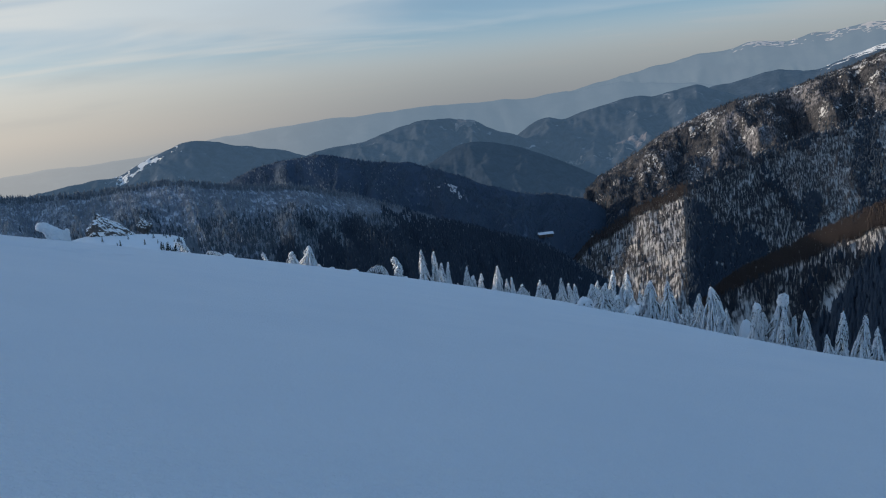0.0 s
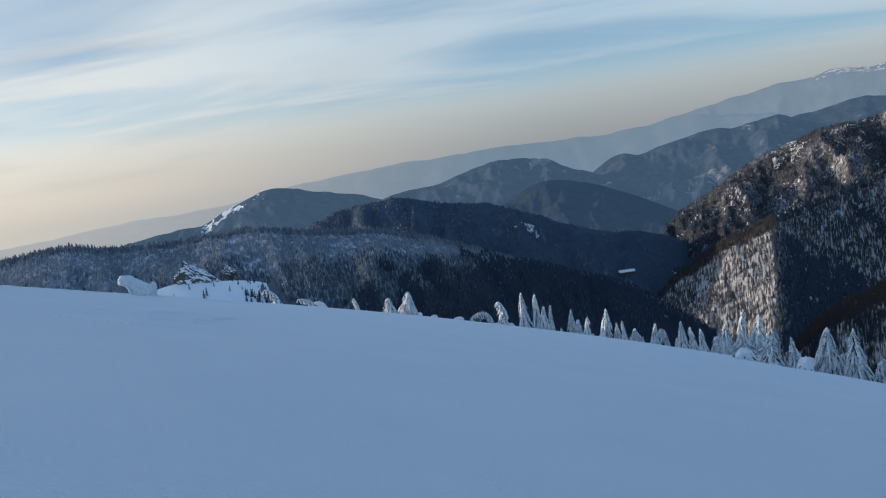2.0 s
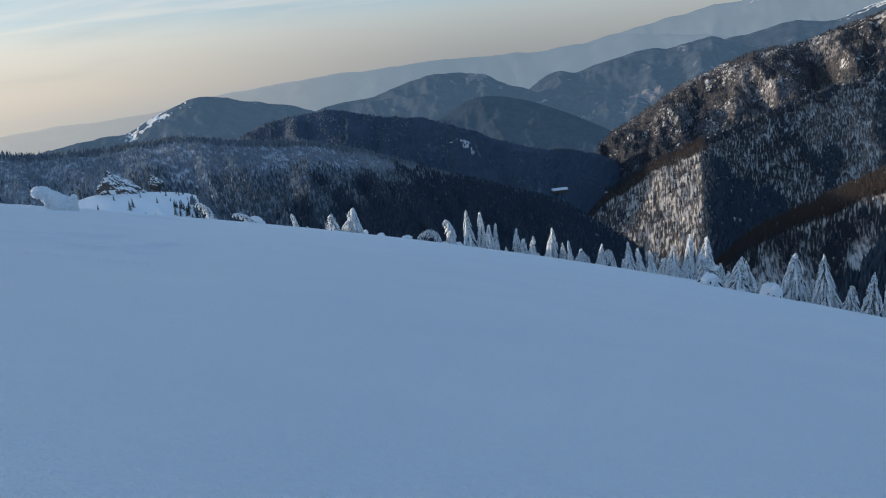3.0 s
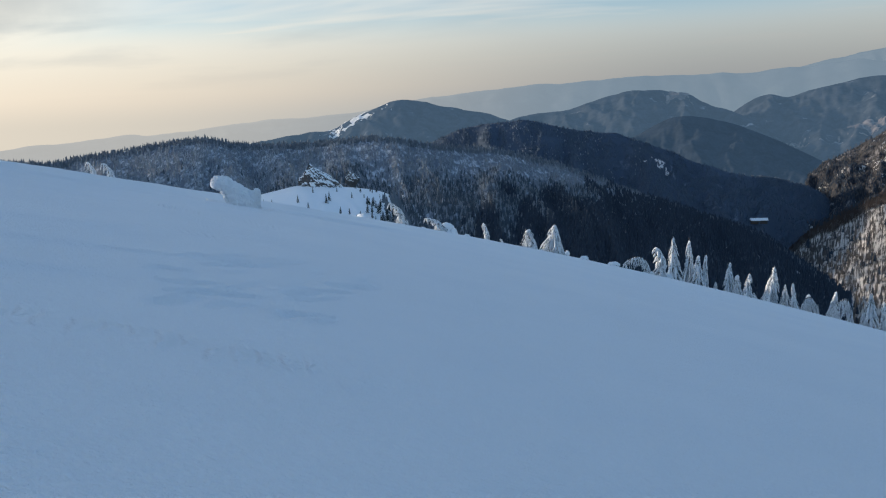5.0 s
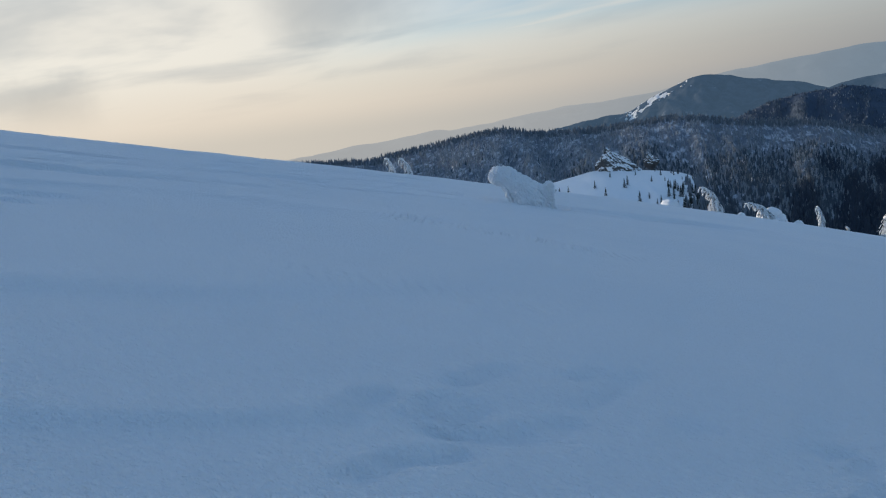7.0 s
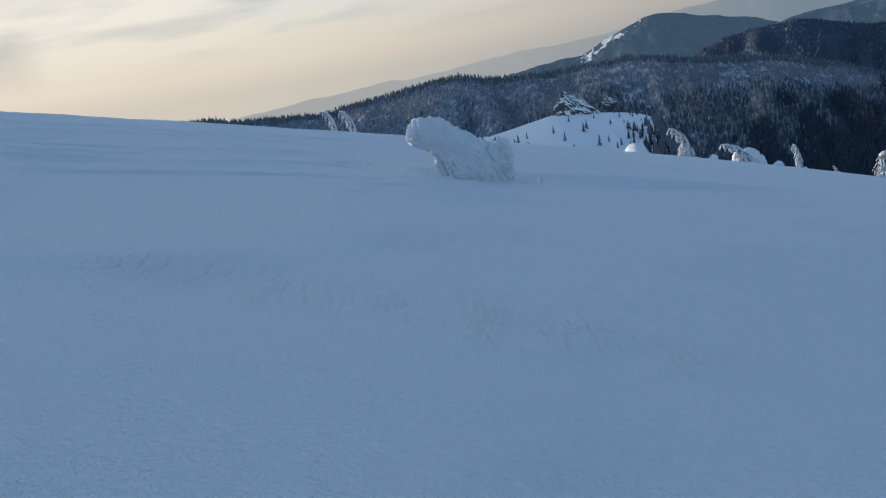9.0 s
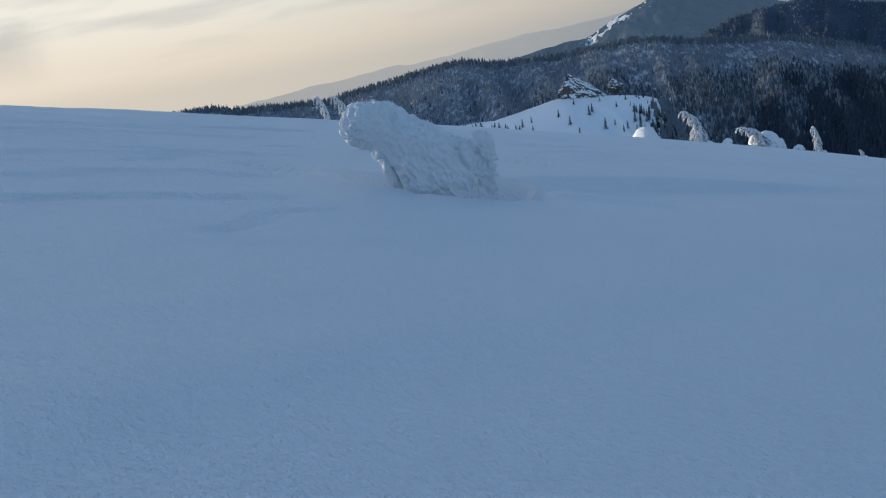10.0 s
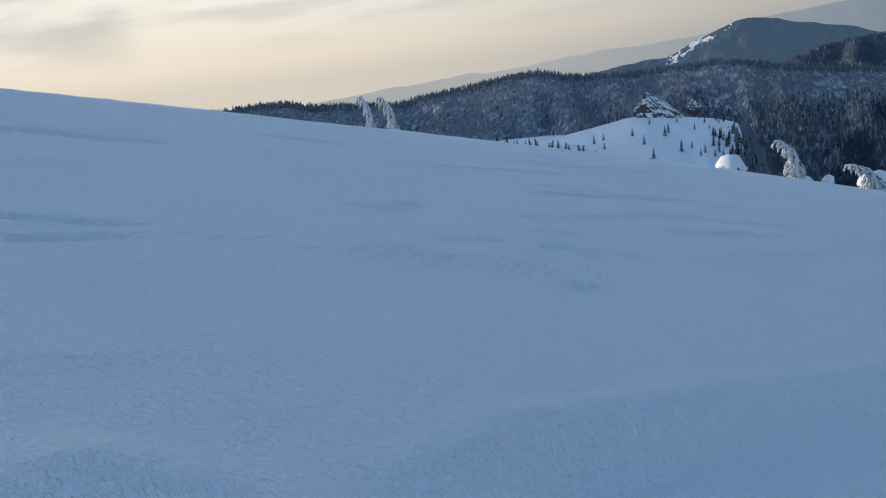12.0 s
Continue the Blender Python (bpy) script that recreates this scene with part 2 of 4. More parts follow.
SNOW, RIME, LOAD = snow_ground(), rime(), load_snow()
NEEDLES = needles("spruce_needles", (0.020, 0.029, 0.028), (0.052, 0.066, 0.062))
FROSTED = needles("frosted_needles", (0.22, 0.25, 0.28), (0.52, 0.55, 0.59))
BROWN = needles("reddish_beech_crowns", (0.064, 0.053, 0.050), (0.128, 0.102, 0.094))
# snow dust on needles, with a blue haze lift added to the colour
DUSTED = needles("hazed_dusted_needles", (0.15, 0.182, 0.215), (0.34, 0.38, 0.42))
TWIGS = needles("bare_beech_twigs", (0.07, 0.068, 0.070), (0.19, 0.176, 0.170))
BARK, ROCK = bark(), rock()

# ---------------------------------------------------------------- shape helpers


def lattice(ix, iy, seed):
    h = (ix.astype(np.int64) * 374761393 + iy.astype(np.int64) * 668265263 + seed * 982451653) & 0x7FFFFFFF
    h = ((h ^ (h >> 13)) * 1274126177) & 0x7FFFFFFF
    return ((h ^ (h >> 16)) & 0xFFFF) / 32767.5 - 1


def smooth_noise(x, y, seed=0):
    """Value noise in -1..1."""
    ix, iy = np.floor(x), np.floor(y)
    u, v = x - ix, y - iy
    u, v = u * u * (3 - 2 * u), v * v * (3 - 2 * v)
    a, b = lattice(ix, iy, seed), lattice(ix + 1, iy, seed)
    c, d = lattice(ix, iy + 1, seed), lattice(ix + 1, iy + 1, seed)
    return (a * (1 - u) + b * u) * (1 - v) + (c * (1 - u) + d * u) * v


def fbm(x, y, octaves=4, seed=0, gain=0.5):
    total, amp = 0.0, 1.0
    for k in range(octaves):
        total = total + amp * smooth_noise(x * 2**k + 17.3 * k, y * 2**k - 9.1 * k, seed + k)
        amp *= gain
    return total


def step(x, lo, hi):
    t = np.clip((x - lo) / (hi - lo), 0, 1)
    return t * t * (3 - 2 * t)


def mesh_of(name, verts, faces, mat, smooth=True):
    me = bpy.data.meshes.new(name)
    me.from_pydata(np.asarray(verts).tolist(), [], np.asarray(faces).tolist() if isinstance(faces, np.ndarray) else faces)
    me.materials.append(mat)
    if smooth:
        me.shade_smooth()
    me.update()
    return me


def grid_faces(rows, cols):
    i = np.arange(rows * cols).reshape(rows, cols)
    return np.stack([i[:-1, :-1], i[:-1, 1:], i[1:, 1:], i[1:, :-1]], -1).reshape(-1, 4)


def part(name, me, parent, label=""):
    ob = new(name, me)
    ob.parent = parent
    return tagged(ob, label)


# ---------------------------------------------------------------- the ground


def slope(x, y):
    """The broad open slope: it falls to the right and ahead, and rolls over on all sides."""
    x, y = np.asarray(x, float), np.asarray(y, float)
    dx, dy = x + 10, y - 30
    r = np.hypot(dx, dy) + 1e-6
    k = np.minimum(r, 150) / r / 50
    u, v = dx * k, dy * k
    z = (-4.295 - 11.109 * u - 8.942 * v - 1.995 * u * u + 0.753 * u * v - 0.227 * v * v + 0.857 * u**3
         - 1.176 * u * u * v - 0.65 * u * v * v - 0.438 * v**3 + 0.08 * (u * u + v * v) ** 2)
    for at, lift in ((18, 0.444), (30, -0.093), (42, -0.199), (54, -0.146), (66, -0.39)):
        z = z + lift * np.exp(-(((x - 12.5) / 6) ** 2) - ((y - at) / 9) ** 2)
    az = np.degrees(np.arctan2(-dx, dy))
    fall = 0.09 + 0.15 * (1 - step(az, 24.5, 29)) + 0.55 * (1 - step(az, 8, 18)) + 0.30 * step(az, 60, 95)
    z = z - np.maximum(r - 150, 0) * fall
    z = z - brow(x, y)
    return np.maximum(z, -300 + 4 * fbm(x / 300, y / 300, 3, 5))


def brow(x, y):
    """How far the ground has dropped away past the brow on the valley side."""
    x, y = np.asarray(x, float), np.asarray(y, float)
    past = np.maximum(x - 13.0 - 1.5 * np.sin(y / 13.0), 0)
    return 0.05 * np.minimum(past, 14) ** 2 * step(y, 10, 26) * (1 - step(y, 84, 104))


def along_line(x, y, line):
    """Distance from a broken line, signed (positive to its right), and the share of the way along it."""
    best, side, share = np.full(np.shape(x), 1e9), np.zeros(np.shape(x)), np.zeros(np.shape(x))
    lengths = [math.dist(p, q) for p, q in zip(line, line[1:])]
    gone = 0.0
    for (ax, ay), (bx, by), length in zip(line, line[1:], lengths):
        ux, uy = (bx - ax) / length, (by - ay) / length
        t = np.clip((x - ax) * ux + (y - ay) * uy, 0, length)
        d = np.hypot(x - ax - t * ux, y - ay - t * uy)
        nearer = d < best
        best = np.where(nearer, d, best)
        side = np.where(nearer, np.sign((x - ax) * uy - (y - ay) * ux), side)
        share = np.where(nearer, (gone + t) / sum(lengths), share)
        gone += length
    return best * side, share


def crest_line(x, y, line, width, wobble):
    """A soft crest along a broken line."""
    return np.exp(-(((np.abs(along_line(x, y, line)[0]) + wobble) / width) ** 2))


def shelf(x, y, line, drop, reach, ragged=0.08):
    """A wind-cut edge along a line: sharp rim, a drop to its right that runs out within its reach."""
    d, share = along_line(x, y, line)
    d = d + ragged * fbm(x / 0.45, y / 0.45, 3, int(-line[0][0] * 7))
    ends = step(share, 0.0, 0.18) * (1 - step(share, 0.80, 1.0))
    fall = drop * step(d, -0.02, 0.04 + 0.5 * drop) * (1 - step(d, 0.2 * reach, reach))
    return ends * (0.30 * drop * np.exp(-(((d + 0.04) / 0.07) ** 2)) - fall)


def moat(x, y):
    """The hollow that the wind has scoured round the buried sapling."""
    s, n = (x - HEART_AT[0]) * 0.95 + (y - HEART_AT[1]) * 0.32, (x - HEART_AT[0]) * 0.32 - (y - HEART_AT[1]) * 0.95
    rim = ((-1.5, -0.8), (-1.12, -0.28), (-0.38, 0.52), (-0.05, 0.36), (0.43, 0.50), (0.73, 0.53), (1.03, 0.27), (1.29, -0.16), (1.27, -0.9),
           (1.0, -1.7), (0.5, -1.9), (-0.2, -1.2), (-0.9, -1.3), (-1.5, -0.8))
    d, _ = along_line(s, n, rim)
    d = d + 0.05 * fbm(x / 0.35, y / 0.35, 3, 77)
    soft = 1 + 0.5 * step(s, 0.75, 1.05)
    floor_share = step(d, -0.02, 0.16 * soft) * 0.6 + step(d, 0.1, 0.45 * soft) * 0.4
    deep = 0.42 + 0.26 * step(s, 0.5, 1.0) - 0.06 * step(-n, 0.8, 1.6)
    return -deep * floor_share + 0.05 * np.exp(-(((d + 0.05) / 0.10) ** 2)) * step(n, -0.9, 0.0)


HEART_AT = (-23.1, 45.5)
SHELVES = (
    # long scars higher up
    (((-24.4, 28.4), (-22.6, 30.0), (-20.9, 31.9)), 0.062, 0.44), (((-24.6, 29.3), (-23.0, 30.8), (-21.4, 32.5)), 0.050, 0.39),
    # scarps that run up to the hollow
    (((-24.8, 38.6), (-24.55, 40.1), (-24.2, 42.4), (-23.65, 43.45), (-22.9, 43.9)), 0.038, 0.30), (((-22.6, 41.6), (-22.6, 42.2), (-22.9, 43.1), (-22.65, 43.8)), 0.030, 0.30),
    (((-25.6, 42.6), (-25.2, 44.0), (-24.4, 44.9)), 0.03, 0.3),
)


def broken_crust():
    """Edges of broken wind crust: long scars up the slope, short ones in patches along the path."""
    rnd = random.Random(41)
    edges = []
    # long thin scars on the upper side
    for _ in range(34):
        x, y, length, turn = rnd.uniform(-37, -22.5), rnd.uniform(27, 60), rnd.uniform(1.5, 5.0), rnd.uniform(0.15, 0.45)
        dx, dy = length * math.sin(turn) / 2, length * math.cos(turn) / 2
        edges.append((((x - dx, y - dy), (x + rnd.uniform(-0.2, 0.2), y), (x + dx, y + dy)), rnd.uniform(0.025, 0.06), rnd.uniform(0.25, 0.5)))
    for cx, cy, rx, ry, count in ((-13.8, 29.6, 1.3, 2.6, 30), (-12.9, 27.3, 0.9, 1.2, 9), (-26.5, 46.5, 1.5, 2.5, 10), (-25.6, 51.5, 1.6, 2.2, 10), (-17.5, 34.5, 1.5, 2.0, 8), (-27.5, 41.0, 1.6, 3.0, 8)):
        for _ in range(count):
            q, r = rnd.uniform(0, 6.283), math.sqrt(rnd.random())
            x, y, length, turn = cx + rx * r * math.cos(q), cy + ry * r * math.sin(q), rnd.uniform(0.4, 1.1), rnd.uniform(-0.25, 0.55)
            dx, dy, bend = length * math.sin(turn) / 2, length * math.cos(turn) / 2, rnd.uniform(-0.12, 0.12)
            edges.append((((x - dx, y - dy), (x + bend, y), (x + dx, y + dy)), rnd.uniform(0.022, 0.052), rnd.uniform(0.15, 0.30)))
    return tuple(edges)


def drifts(x, y):
    """Wind-drift relief on the slope, in metres."""
    c, s = math.cos(0.5), math.sin(0.5)
    u, v = x * c + y * s, -x * s + y * c
    z = 0.014 * fbm(u / 7, v / 3.5, 3, 11)
    ridged = 1 - np.abs(fbm(u / 2.6, v / 0.75, 3, 23))
    z = z + 0.016 * np.maximum(ridged - 0.55, 0) * step(fbm(x / 9, y / 9, 2, 31), 0.0, 0.5)
    left = step(-x - 0.35 * y, 2, 14)
    z = z + 0.018 * left * fbm(u / 9, v / 1.6, 3, 41)
    # long drift ridges on the upper side
    comb = 1 - np.abs(fbm((x * 0.35 + y * 0.94) / 6.0, (x * 0.94 - y * 0.35) / 1.3, 3, 71))
    z = z + 0.030 * left * np.maximum(comb - 0.62, 0) / 0.38
    # low scarps drawn out along the slope
    phase = (0.97 * x - 0.24 * y) / 2.6 + 0.7 * fbm((0.24 * x + 0.97 * y) / 9, (0.97 * x - 0.24 * y) / 5, 3, 91)
    tooth = phase - np.floor(phase)
    z = z + 0.045 * step(-x - 0.35 * y, 0, 7) * step(fbm(x / 5, y / 11, 2, 95), -0.25, 0.35) * (tooth - step(tooth, 0.93, 1.0))
    # a low drift edge crossing the line of travel
    edge = x + 23.30 - 0.135 * np.maximum(y - 48, 0) ** 1.6 - 0.05 * fbm(y / 0.8, x * 0, 3, 3)
    here = step(y, 47.7, 48.4) * (1 - step(y, 52, 57))
    z = z + here * (0.022 * np.exp(-(((edge + 0.06) / 0.09) ** 2)) - 0.20 * step(edge, -0.03, 0.22) * (1 - step(edge, 0.5, 3.0)))
    # what lies close to the path: shelves, and the hollow with its drift tail
    for line, drop, reach in SHELVES + broken_crust():
        z = local(z, x, y, line, reach + 0.6, lambda a, b: shelf(a, b, line, drop, reach))
    z = local(z, x, y, (HEART_AT,), 3.5, moat)
    tail = ((-23.7, 47.4), (-23.25, 47.62), (-22.8, 47.45), (-22.1, 47.1), (-21.65, 47.15), (-21.0, 47.55))
    return local(z, x, y, tail, 1.0, lambda a, b: 0.08 * crest_line(a, b, tail, 0.19, 0.04 * fbm(a / 0.3, b / 0.3, 2, 78)))


def local(z, x, y, line, margin, relief):
    """Adds a relief to z near a line alone."""
    z, x, y = np.atleast_1d(np.array(z, float)), np.atleast_1d(x), np.atleast_1d(y)
    xs, ys = [p[0] for p in line], [p[1] for p in line]
    near = (x > min(xs) - margin) & (x < max(xs) + margin) & (y > min(ys) - margin) & (y < max(ys) + margin)
    if near.any():
        z[near] += relief(x[near], y[near])
    return z


def ground_height(x, y):
    near = 1 - step(np.hypot(np.asarray(x) + 14, np.asarray(y) - 30), 45, 90)
    z = slope(x, y) + near * drifts(np.asarray(x, float), np.asarray(y, float))
    return z if np.ndim(x) else float(z[0])


def graded(lo, hi, close_up, coarse, fine):
    mid = [lo]
    while mid[-1] < hi:
        mid.append(mid[-1] + (fine if any(a <= mid[-1] < b for a, b in close_up) else coarse))
    out_lo, out_hi, stride = [lo], [mid[-1]], coarse
    while out_hi[-1] - hi < 4700:
        stride *= 1.085
        out_hi.append(out_hi[-1] + stride)
        out_lo.append(out_lo[-1] - stride)
    return np.array(out_lo[:0:-1] + mid + out_hi[1:])


gx, gy = graded(-40, 12, ((-34.0, -21.0), (-15.6, -11.8)), 0.21, 0.058), graded(-4, 66, ((26.2, 32.6), (41.0, 52.6)), 0.21, 0.058)
X, Y = np.meshgrid(gx, gy)
ground = new("ground", mesh_of("ground", np.stack([X, Y, ground_height(X, Y)], -1).reshape(-1, 3),
                               grid_faces(len(gy), len(gx)), SNOW))
tagged(ground, "smooth wind-packed snow slope in blue shade with faint drift ripples", "snow", kind="structure")

# ---------------------------------------------------------------- mountains


class Ridge:
    """A mountain ridge as a solid strip: a crest line given by bearing (degrees left of +y) and elevation,
    at a distance, with a front that falls towards the slope and a back."""

    def __init__(self, crest, far, near, foot, power=1.0, rough=1.0, seed=0, bulge=None, recede=None, craggy=(0, 1)):
        self.az, self.el = np.array(crest[::2], float), np.array(crest[1::2], float)
        order = np.argsort(self.az)
        self.az, self.el = self.az[order], self.el[order]
        self.far, self.near, self.foot, self.power = far, near, foot, power
        self.rough, self.seed, self.bulge, self.recede, self.craggy = rough, seed, bulge, recede, craggy

    def at(self, a, s):
        """Places for bearings a and shares s of the way down the front (below 0: the back)."""
        el = sum(np.interp(a + d, self.az, self.el) for d in (-0.5, -0.25, 0, 0.25, 0.5)) / 5
        far = self.far if self.recede is None else self.far + self.recede(a)
        arc = np.radians(a) * self.far
        top = far * np.tan(np.radians(el)) + self.rough * far * 0.0022 * fbm(arc / (far * 0.035), 0 * arc, 4, self.seed)
        down = np.clip(np.where(s < 0, -2 * s, s), 0, 1)
        r = far - (far - self.near) * np.where(s < 0, 0.4 * s, s)
        z = top + (np.minimum(self.foot, top - 5) - top) * down ** self.power
        gully = 1 - 2 * np.abs(fbm(arc / (far * 0.05) + 0.6 * down, down * 1.2, 4, self.seed + 7))
        z = z + self.rough * (far - self.near) * 0.045 * gully * np.sin(np.pi * np.clip(down, 0, 1)) ** 0.8 * (s > 0) - np.maximum(0, -s) * 0.5 * (far - self.near)
        if self.craggy[0]:
            tall, size = self.craggy
            crag = 0.25 - np.abs(fbm(arc / size, down * (far - self.near) / size * 0.45, 5, self.seed + 3, 0.55))
            z = z + tall * crag * step(down, 0.0, 0.10) * (1 - 0.8 * step(down, 0.85, 1.0))
        if self.bulge is not None:
            r = r - self.bulge(a) * np.clip(s, 0, 1)
        return np.stack([-np.sin(np.radians(a)) * r, np.cos(np.radians(a)) * r, z], -1)

    def build(self, name, label, mat, na=260, ns=50, category="mountain"):
        a = np.linspace(self.az[0], self.az[-1], na)
        s = np.concatenate([np.linspace(-0.5, -0.04, 8), np.linspace(0, 1, ns)])
        A, S = np.meshgrid(a, s)
        ob = new(name, mesh_of(name, self.at(A, S).reshape(-1, 3), grid_faces(len(s), na), mat))
        return tagged(ob, label, category, kind="structure")


def cone_tree(sides=5, tiers=3, spread=0.25):
    """A small conifer, 1 high, for woods seen from afar."""
    verts, faces = [], []
    for t in range(tiers):
        z0, z1 = 0.06 + 0.27 * t, 0.06 + 0.27 * t + (0.42 if t < tiers - 1 else 0.4)
        r, b = spread * (1 - 0.27 * t), len(verts)
        for k in range(sides):
            q = 2 * math.pi * (k + 0.5 * t) / sides
            verts.append((r * math.cos(q), r * math.sin(q), z0))
        verts.append((0, 0, z1))
        faces += [(b + k, b + (k + 1) % sides, b + sides) for k in range(sides)]
    return np.array(verts), np.array(faces)


def bare_tree():
    """A leafless tree, 1 high: a thin stem under a narrow upswept crown."""
    verts, faces = [(0.018, 0, 0), (-0.009, 0.016, 0), (-0.009, -0.016, 0), (0, 0, 0.9)], [(0, 1, 3), (1, 2, 3), (2, 0, 3)]
    for k in range(4):
        q = k * math.pi / 2 + 0.4
        c, s = math.cos(q), math.sin(q)
        b = len(verts)
        verts += [(0.01 * c, 0.01 * s, 0.25), (0.065 * c - 0.02 * s, 0.065 * s + 0.02 * c, 0.72), (0.02 * c, 0.02 * s, 1.0)]
        faces.append((b, b + 1, b + 2))
    return np.array(verts), np.array(faces)


def woods(name, label, tree, places, heights, mat, seed):
    """Trees past counting, as one mesh."""
    v, f = tree
    rng = np.random.default_rng(seed)
    q = rng.uniform(0, 6.283, len(places))
    wide = heights * rng.uniform(0.8, 1.25, len(places))
    c, s = np.cos(q)[:, None] * wide[:, None], np.sin(q)[:, None] * wide[:, None]
    x = v[None, :, 0] * c - v[None, :, 1] * s + places[:, 0:1]
    y = v[None, :, 0] * s + v[None, :, 1] * c + places[:, 1:2]
    z = v[None, :, 2] * heights[:, None] + places[:, 2:3] - 0.4
    faces = (f[None] + (np.arange(len(places)) * len(v))[:, None, None]).reshape(-1, 3)
    ob = new(name, mesh_of(name, np.stack([x, y, z], -1).reshape(-1, 3), faces, mat, smooth=False))
    return tagged(ob, label, "forest", kind="stuff")


def scatter(ridge, n, a0, a1, s0, s1, seed, keep=None):
    rng = np.random.default_rng(seed)
    a, s = rng.uniform(a0, a1, n), rng.uniform(s0, s1, n)
    if keep is not None:
        good = rng.uniform(0, 1, n) < keep(a, s)
        a, s = a[good], s[good]
    return ridge.at(a, s)


# brush and snow of the near ridge, brush blued and lifted for haze
MAT_NEAR = hillside("hazed_hillside", (0.15, 0.175, 0.21), (0.52, 0.55, 0.60), 0.55, 0.26, 5.0, 20, 0.08)
MAT_BEECH = hillside("beech_hillside", (0.055, 0.052, 0.055), (0.56, 0.53, 0.50), 0.485, 0.42, 9, -15, 0.09, 3)
MAT_ROCKY = mottled("rocky_hillside", (0.030, 0.033, 0.040), (0.090, 0.086, 0.090), (0.58, 0.575, 0.57), 0.11, 5.0, -20)
# spruce needles paled and blued in base colour to imitate haze
FAR_NEEDLES = needles("hazed_valley_needles", (0.052, 0.072, 0.094), (0.120, 0.150, 0.180))
# far hills: blue haze is painted into their emission
MAT_FOOT = far_hills("hazed_foothill", (0.038, 0.078, 0.135), 0.52, (0.024, 0.030, 0.04), (0.14, 0.15, 0.16), 0.74, 0.012, 0.3)
MAT_PEAK = far_hills("haze_glow_mountain", (0.046, 0.086, 0.138), 0.80, (0.033, 0.039, 0.05), (0.26, 0.26, 0.27), 0.66, 0.012, 0.35)
MAT_RANGE = far_hills("haze_glow_range", (0.142, 0.202, 0.264), 1.0, (0.045, 0.05, 0.06), (0.06, 0.065, 0.07), 0.55, 0.004, 0.12, (0.36, 0.37, 0.37))
# far snow, its base colour dulled to stand for haze
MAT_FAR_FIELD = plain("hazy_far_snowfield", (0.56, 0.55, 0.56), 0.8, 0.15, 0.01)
# farther ridge: blue haze is mixed into the brush and snow colours
MAT_SECOND = hillside("haze_tinted_hillside", (0.065, 0.09, 0.13), (0.19, 0.225, 0.28), 0.63, 0.06, 1.5, 5, 0.06)
# ridge and deep valley needles, each with painted haze in its colour
RIDGE_NEEDLES = needles("hazed_ridge_needles", (0.099, 0.125, 0.152), (0.202, 0.237, 0.274))
DEEP_NEEDLES = needles("hazed_deep_needles", (0.029, 0.043, 0.064), (0.058, 0.079, 0.108))
# needles of the farther ridge, tinted with the same painted haze
HAZED = needles("haze_tinted_far_needles", (0.063, 0.092, 0.134), (0.108, 0.147, 0.194))
# darker, bluer copy of the beech twigs: shade put into the colour
SHADE_TWIGS = needles("shade_tinted_beech_twigs", (0.040, 0.046, 0.058), (0.092, 0.100, 0.118))
# dark needles blued for the haze across the valley
FLANK_NEEDLES = needles("hazed_flank_needles", (0.029, 0.040, 0.058), (0.058, 0.074, 0.099))
GREY_TWIGS = needles("grey_beech_twigs", (0.17, 0.185, 0.205), (0.34, 0.355, 0.38))
MAT_FIELD = plain("far_snowfield", (0.80, 0.80, 0.80), 0.8, 0.08, 0.02)
# bare ground with the same painted haze glow as its mountain
MAT_SCREE = far_hills("hazed_bare_slope", (0.046, 0.086, 0.138), 0.9, (0.10, 0.082, 0.078), (0.20, 0.168, 0.155), 0.55, 0.03, 0.3)

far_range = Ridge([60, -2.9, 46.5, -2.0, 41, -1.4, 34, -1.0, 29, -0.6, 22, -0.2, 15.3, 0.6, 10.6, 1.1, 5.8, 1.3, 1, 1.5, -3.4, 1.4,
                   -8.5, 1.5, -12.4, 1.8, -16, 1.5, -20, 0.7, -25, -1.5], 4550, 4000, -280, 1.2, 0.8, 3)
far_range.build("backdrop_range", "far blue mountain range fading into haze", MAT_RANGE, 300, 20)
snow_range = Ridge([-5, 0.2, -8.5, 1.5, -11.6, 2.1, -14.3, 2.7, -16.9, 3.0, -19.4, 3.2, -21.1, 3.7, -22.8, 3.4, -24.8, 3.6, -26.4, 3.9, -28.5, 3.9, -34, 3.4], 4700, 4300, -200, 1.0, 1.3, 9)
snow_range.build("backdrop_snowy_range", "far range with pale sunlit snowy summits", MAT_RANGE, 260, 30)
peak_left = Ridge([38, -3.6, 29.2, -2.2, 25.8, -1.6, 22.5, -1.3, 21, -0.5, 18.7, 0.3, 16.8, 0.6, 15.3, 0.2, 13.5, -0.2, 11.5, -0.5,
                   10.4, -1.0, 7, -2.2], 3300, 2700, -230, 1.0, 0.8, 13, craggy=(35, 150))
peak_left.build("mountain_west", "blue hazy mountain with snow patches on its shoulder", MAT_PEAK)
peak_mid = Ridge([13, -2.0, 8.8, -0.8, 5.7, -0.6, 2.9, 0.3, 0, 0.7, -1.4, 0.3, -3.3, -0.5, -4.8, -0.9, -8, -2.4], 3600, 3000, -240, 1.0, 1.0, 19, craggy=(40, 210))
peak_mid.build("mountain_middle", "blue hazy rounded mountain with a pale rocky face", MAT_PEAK)
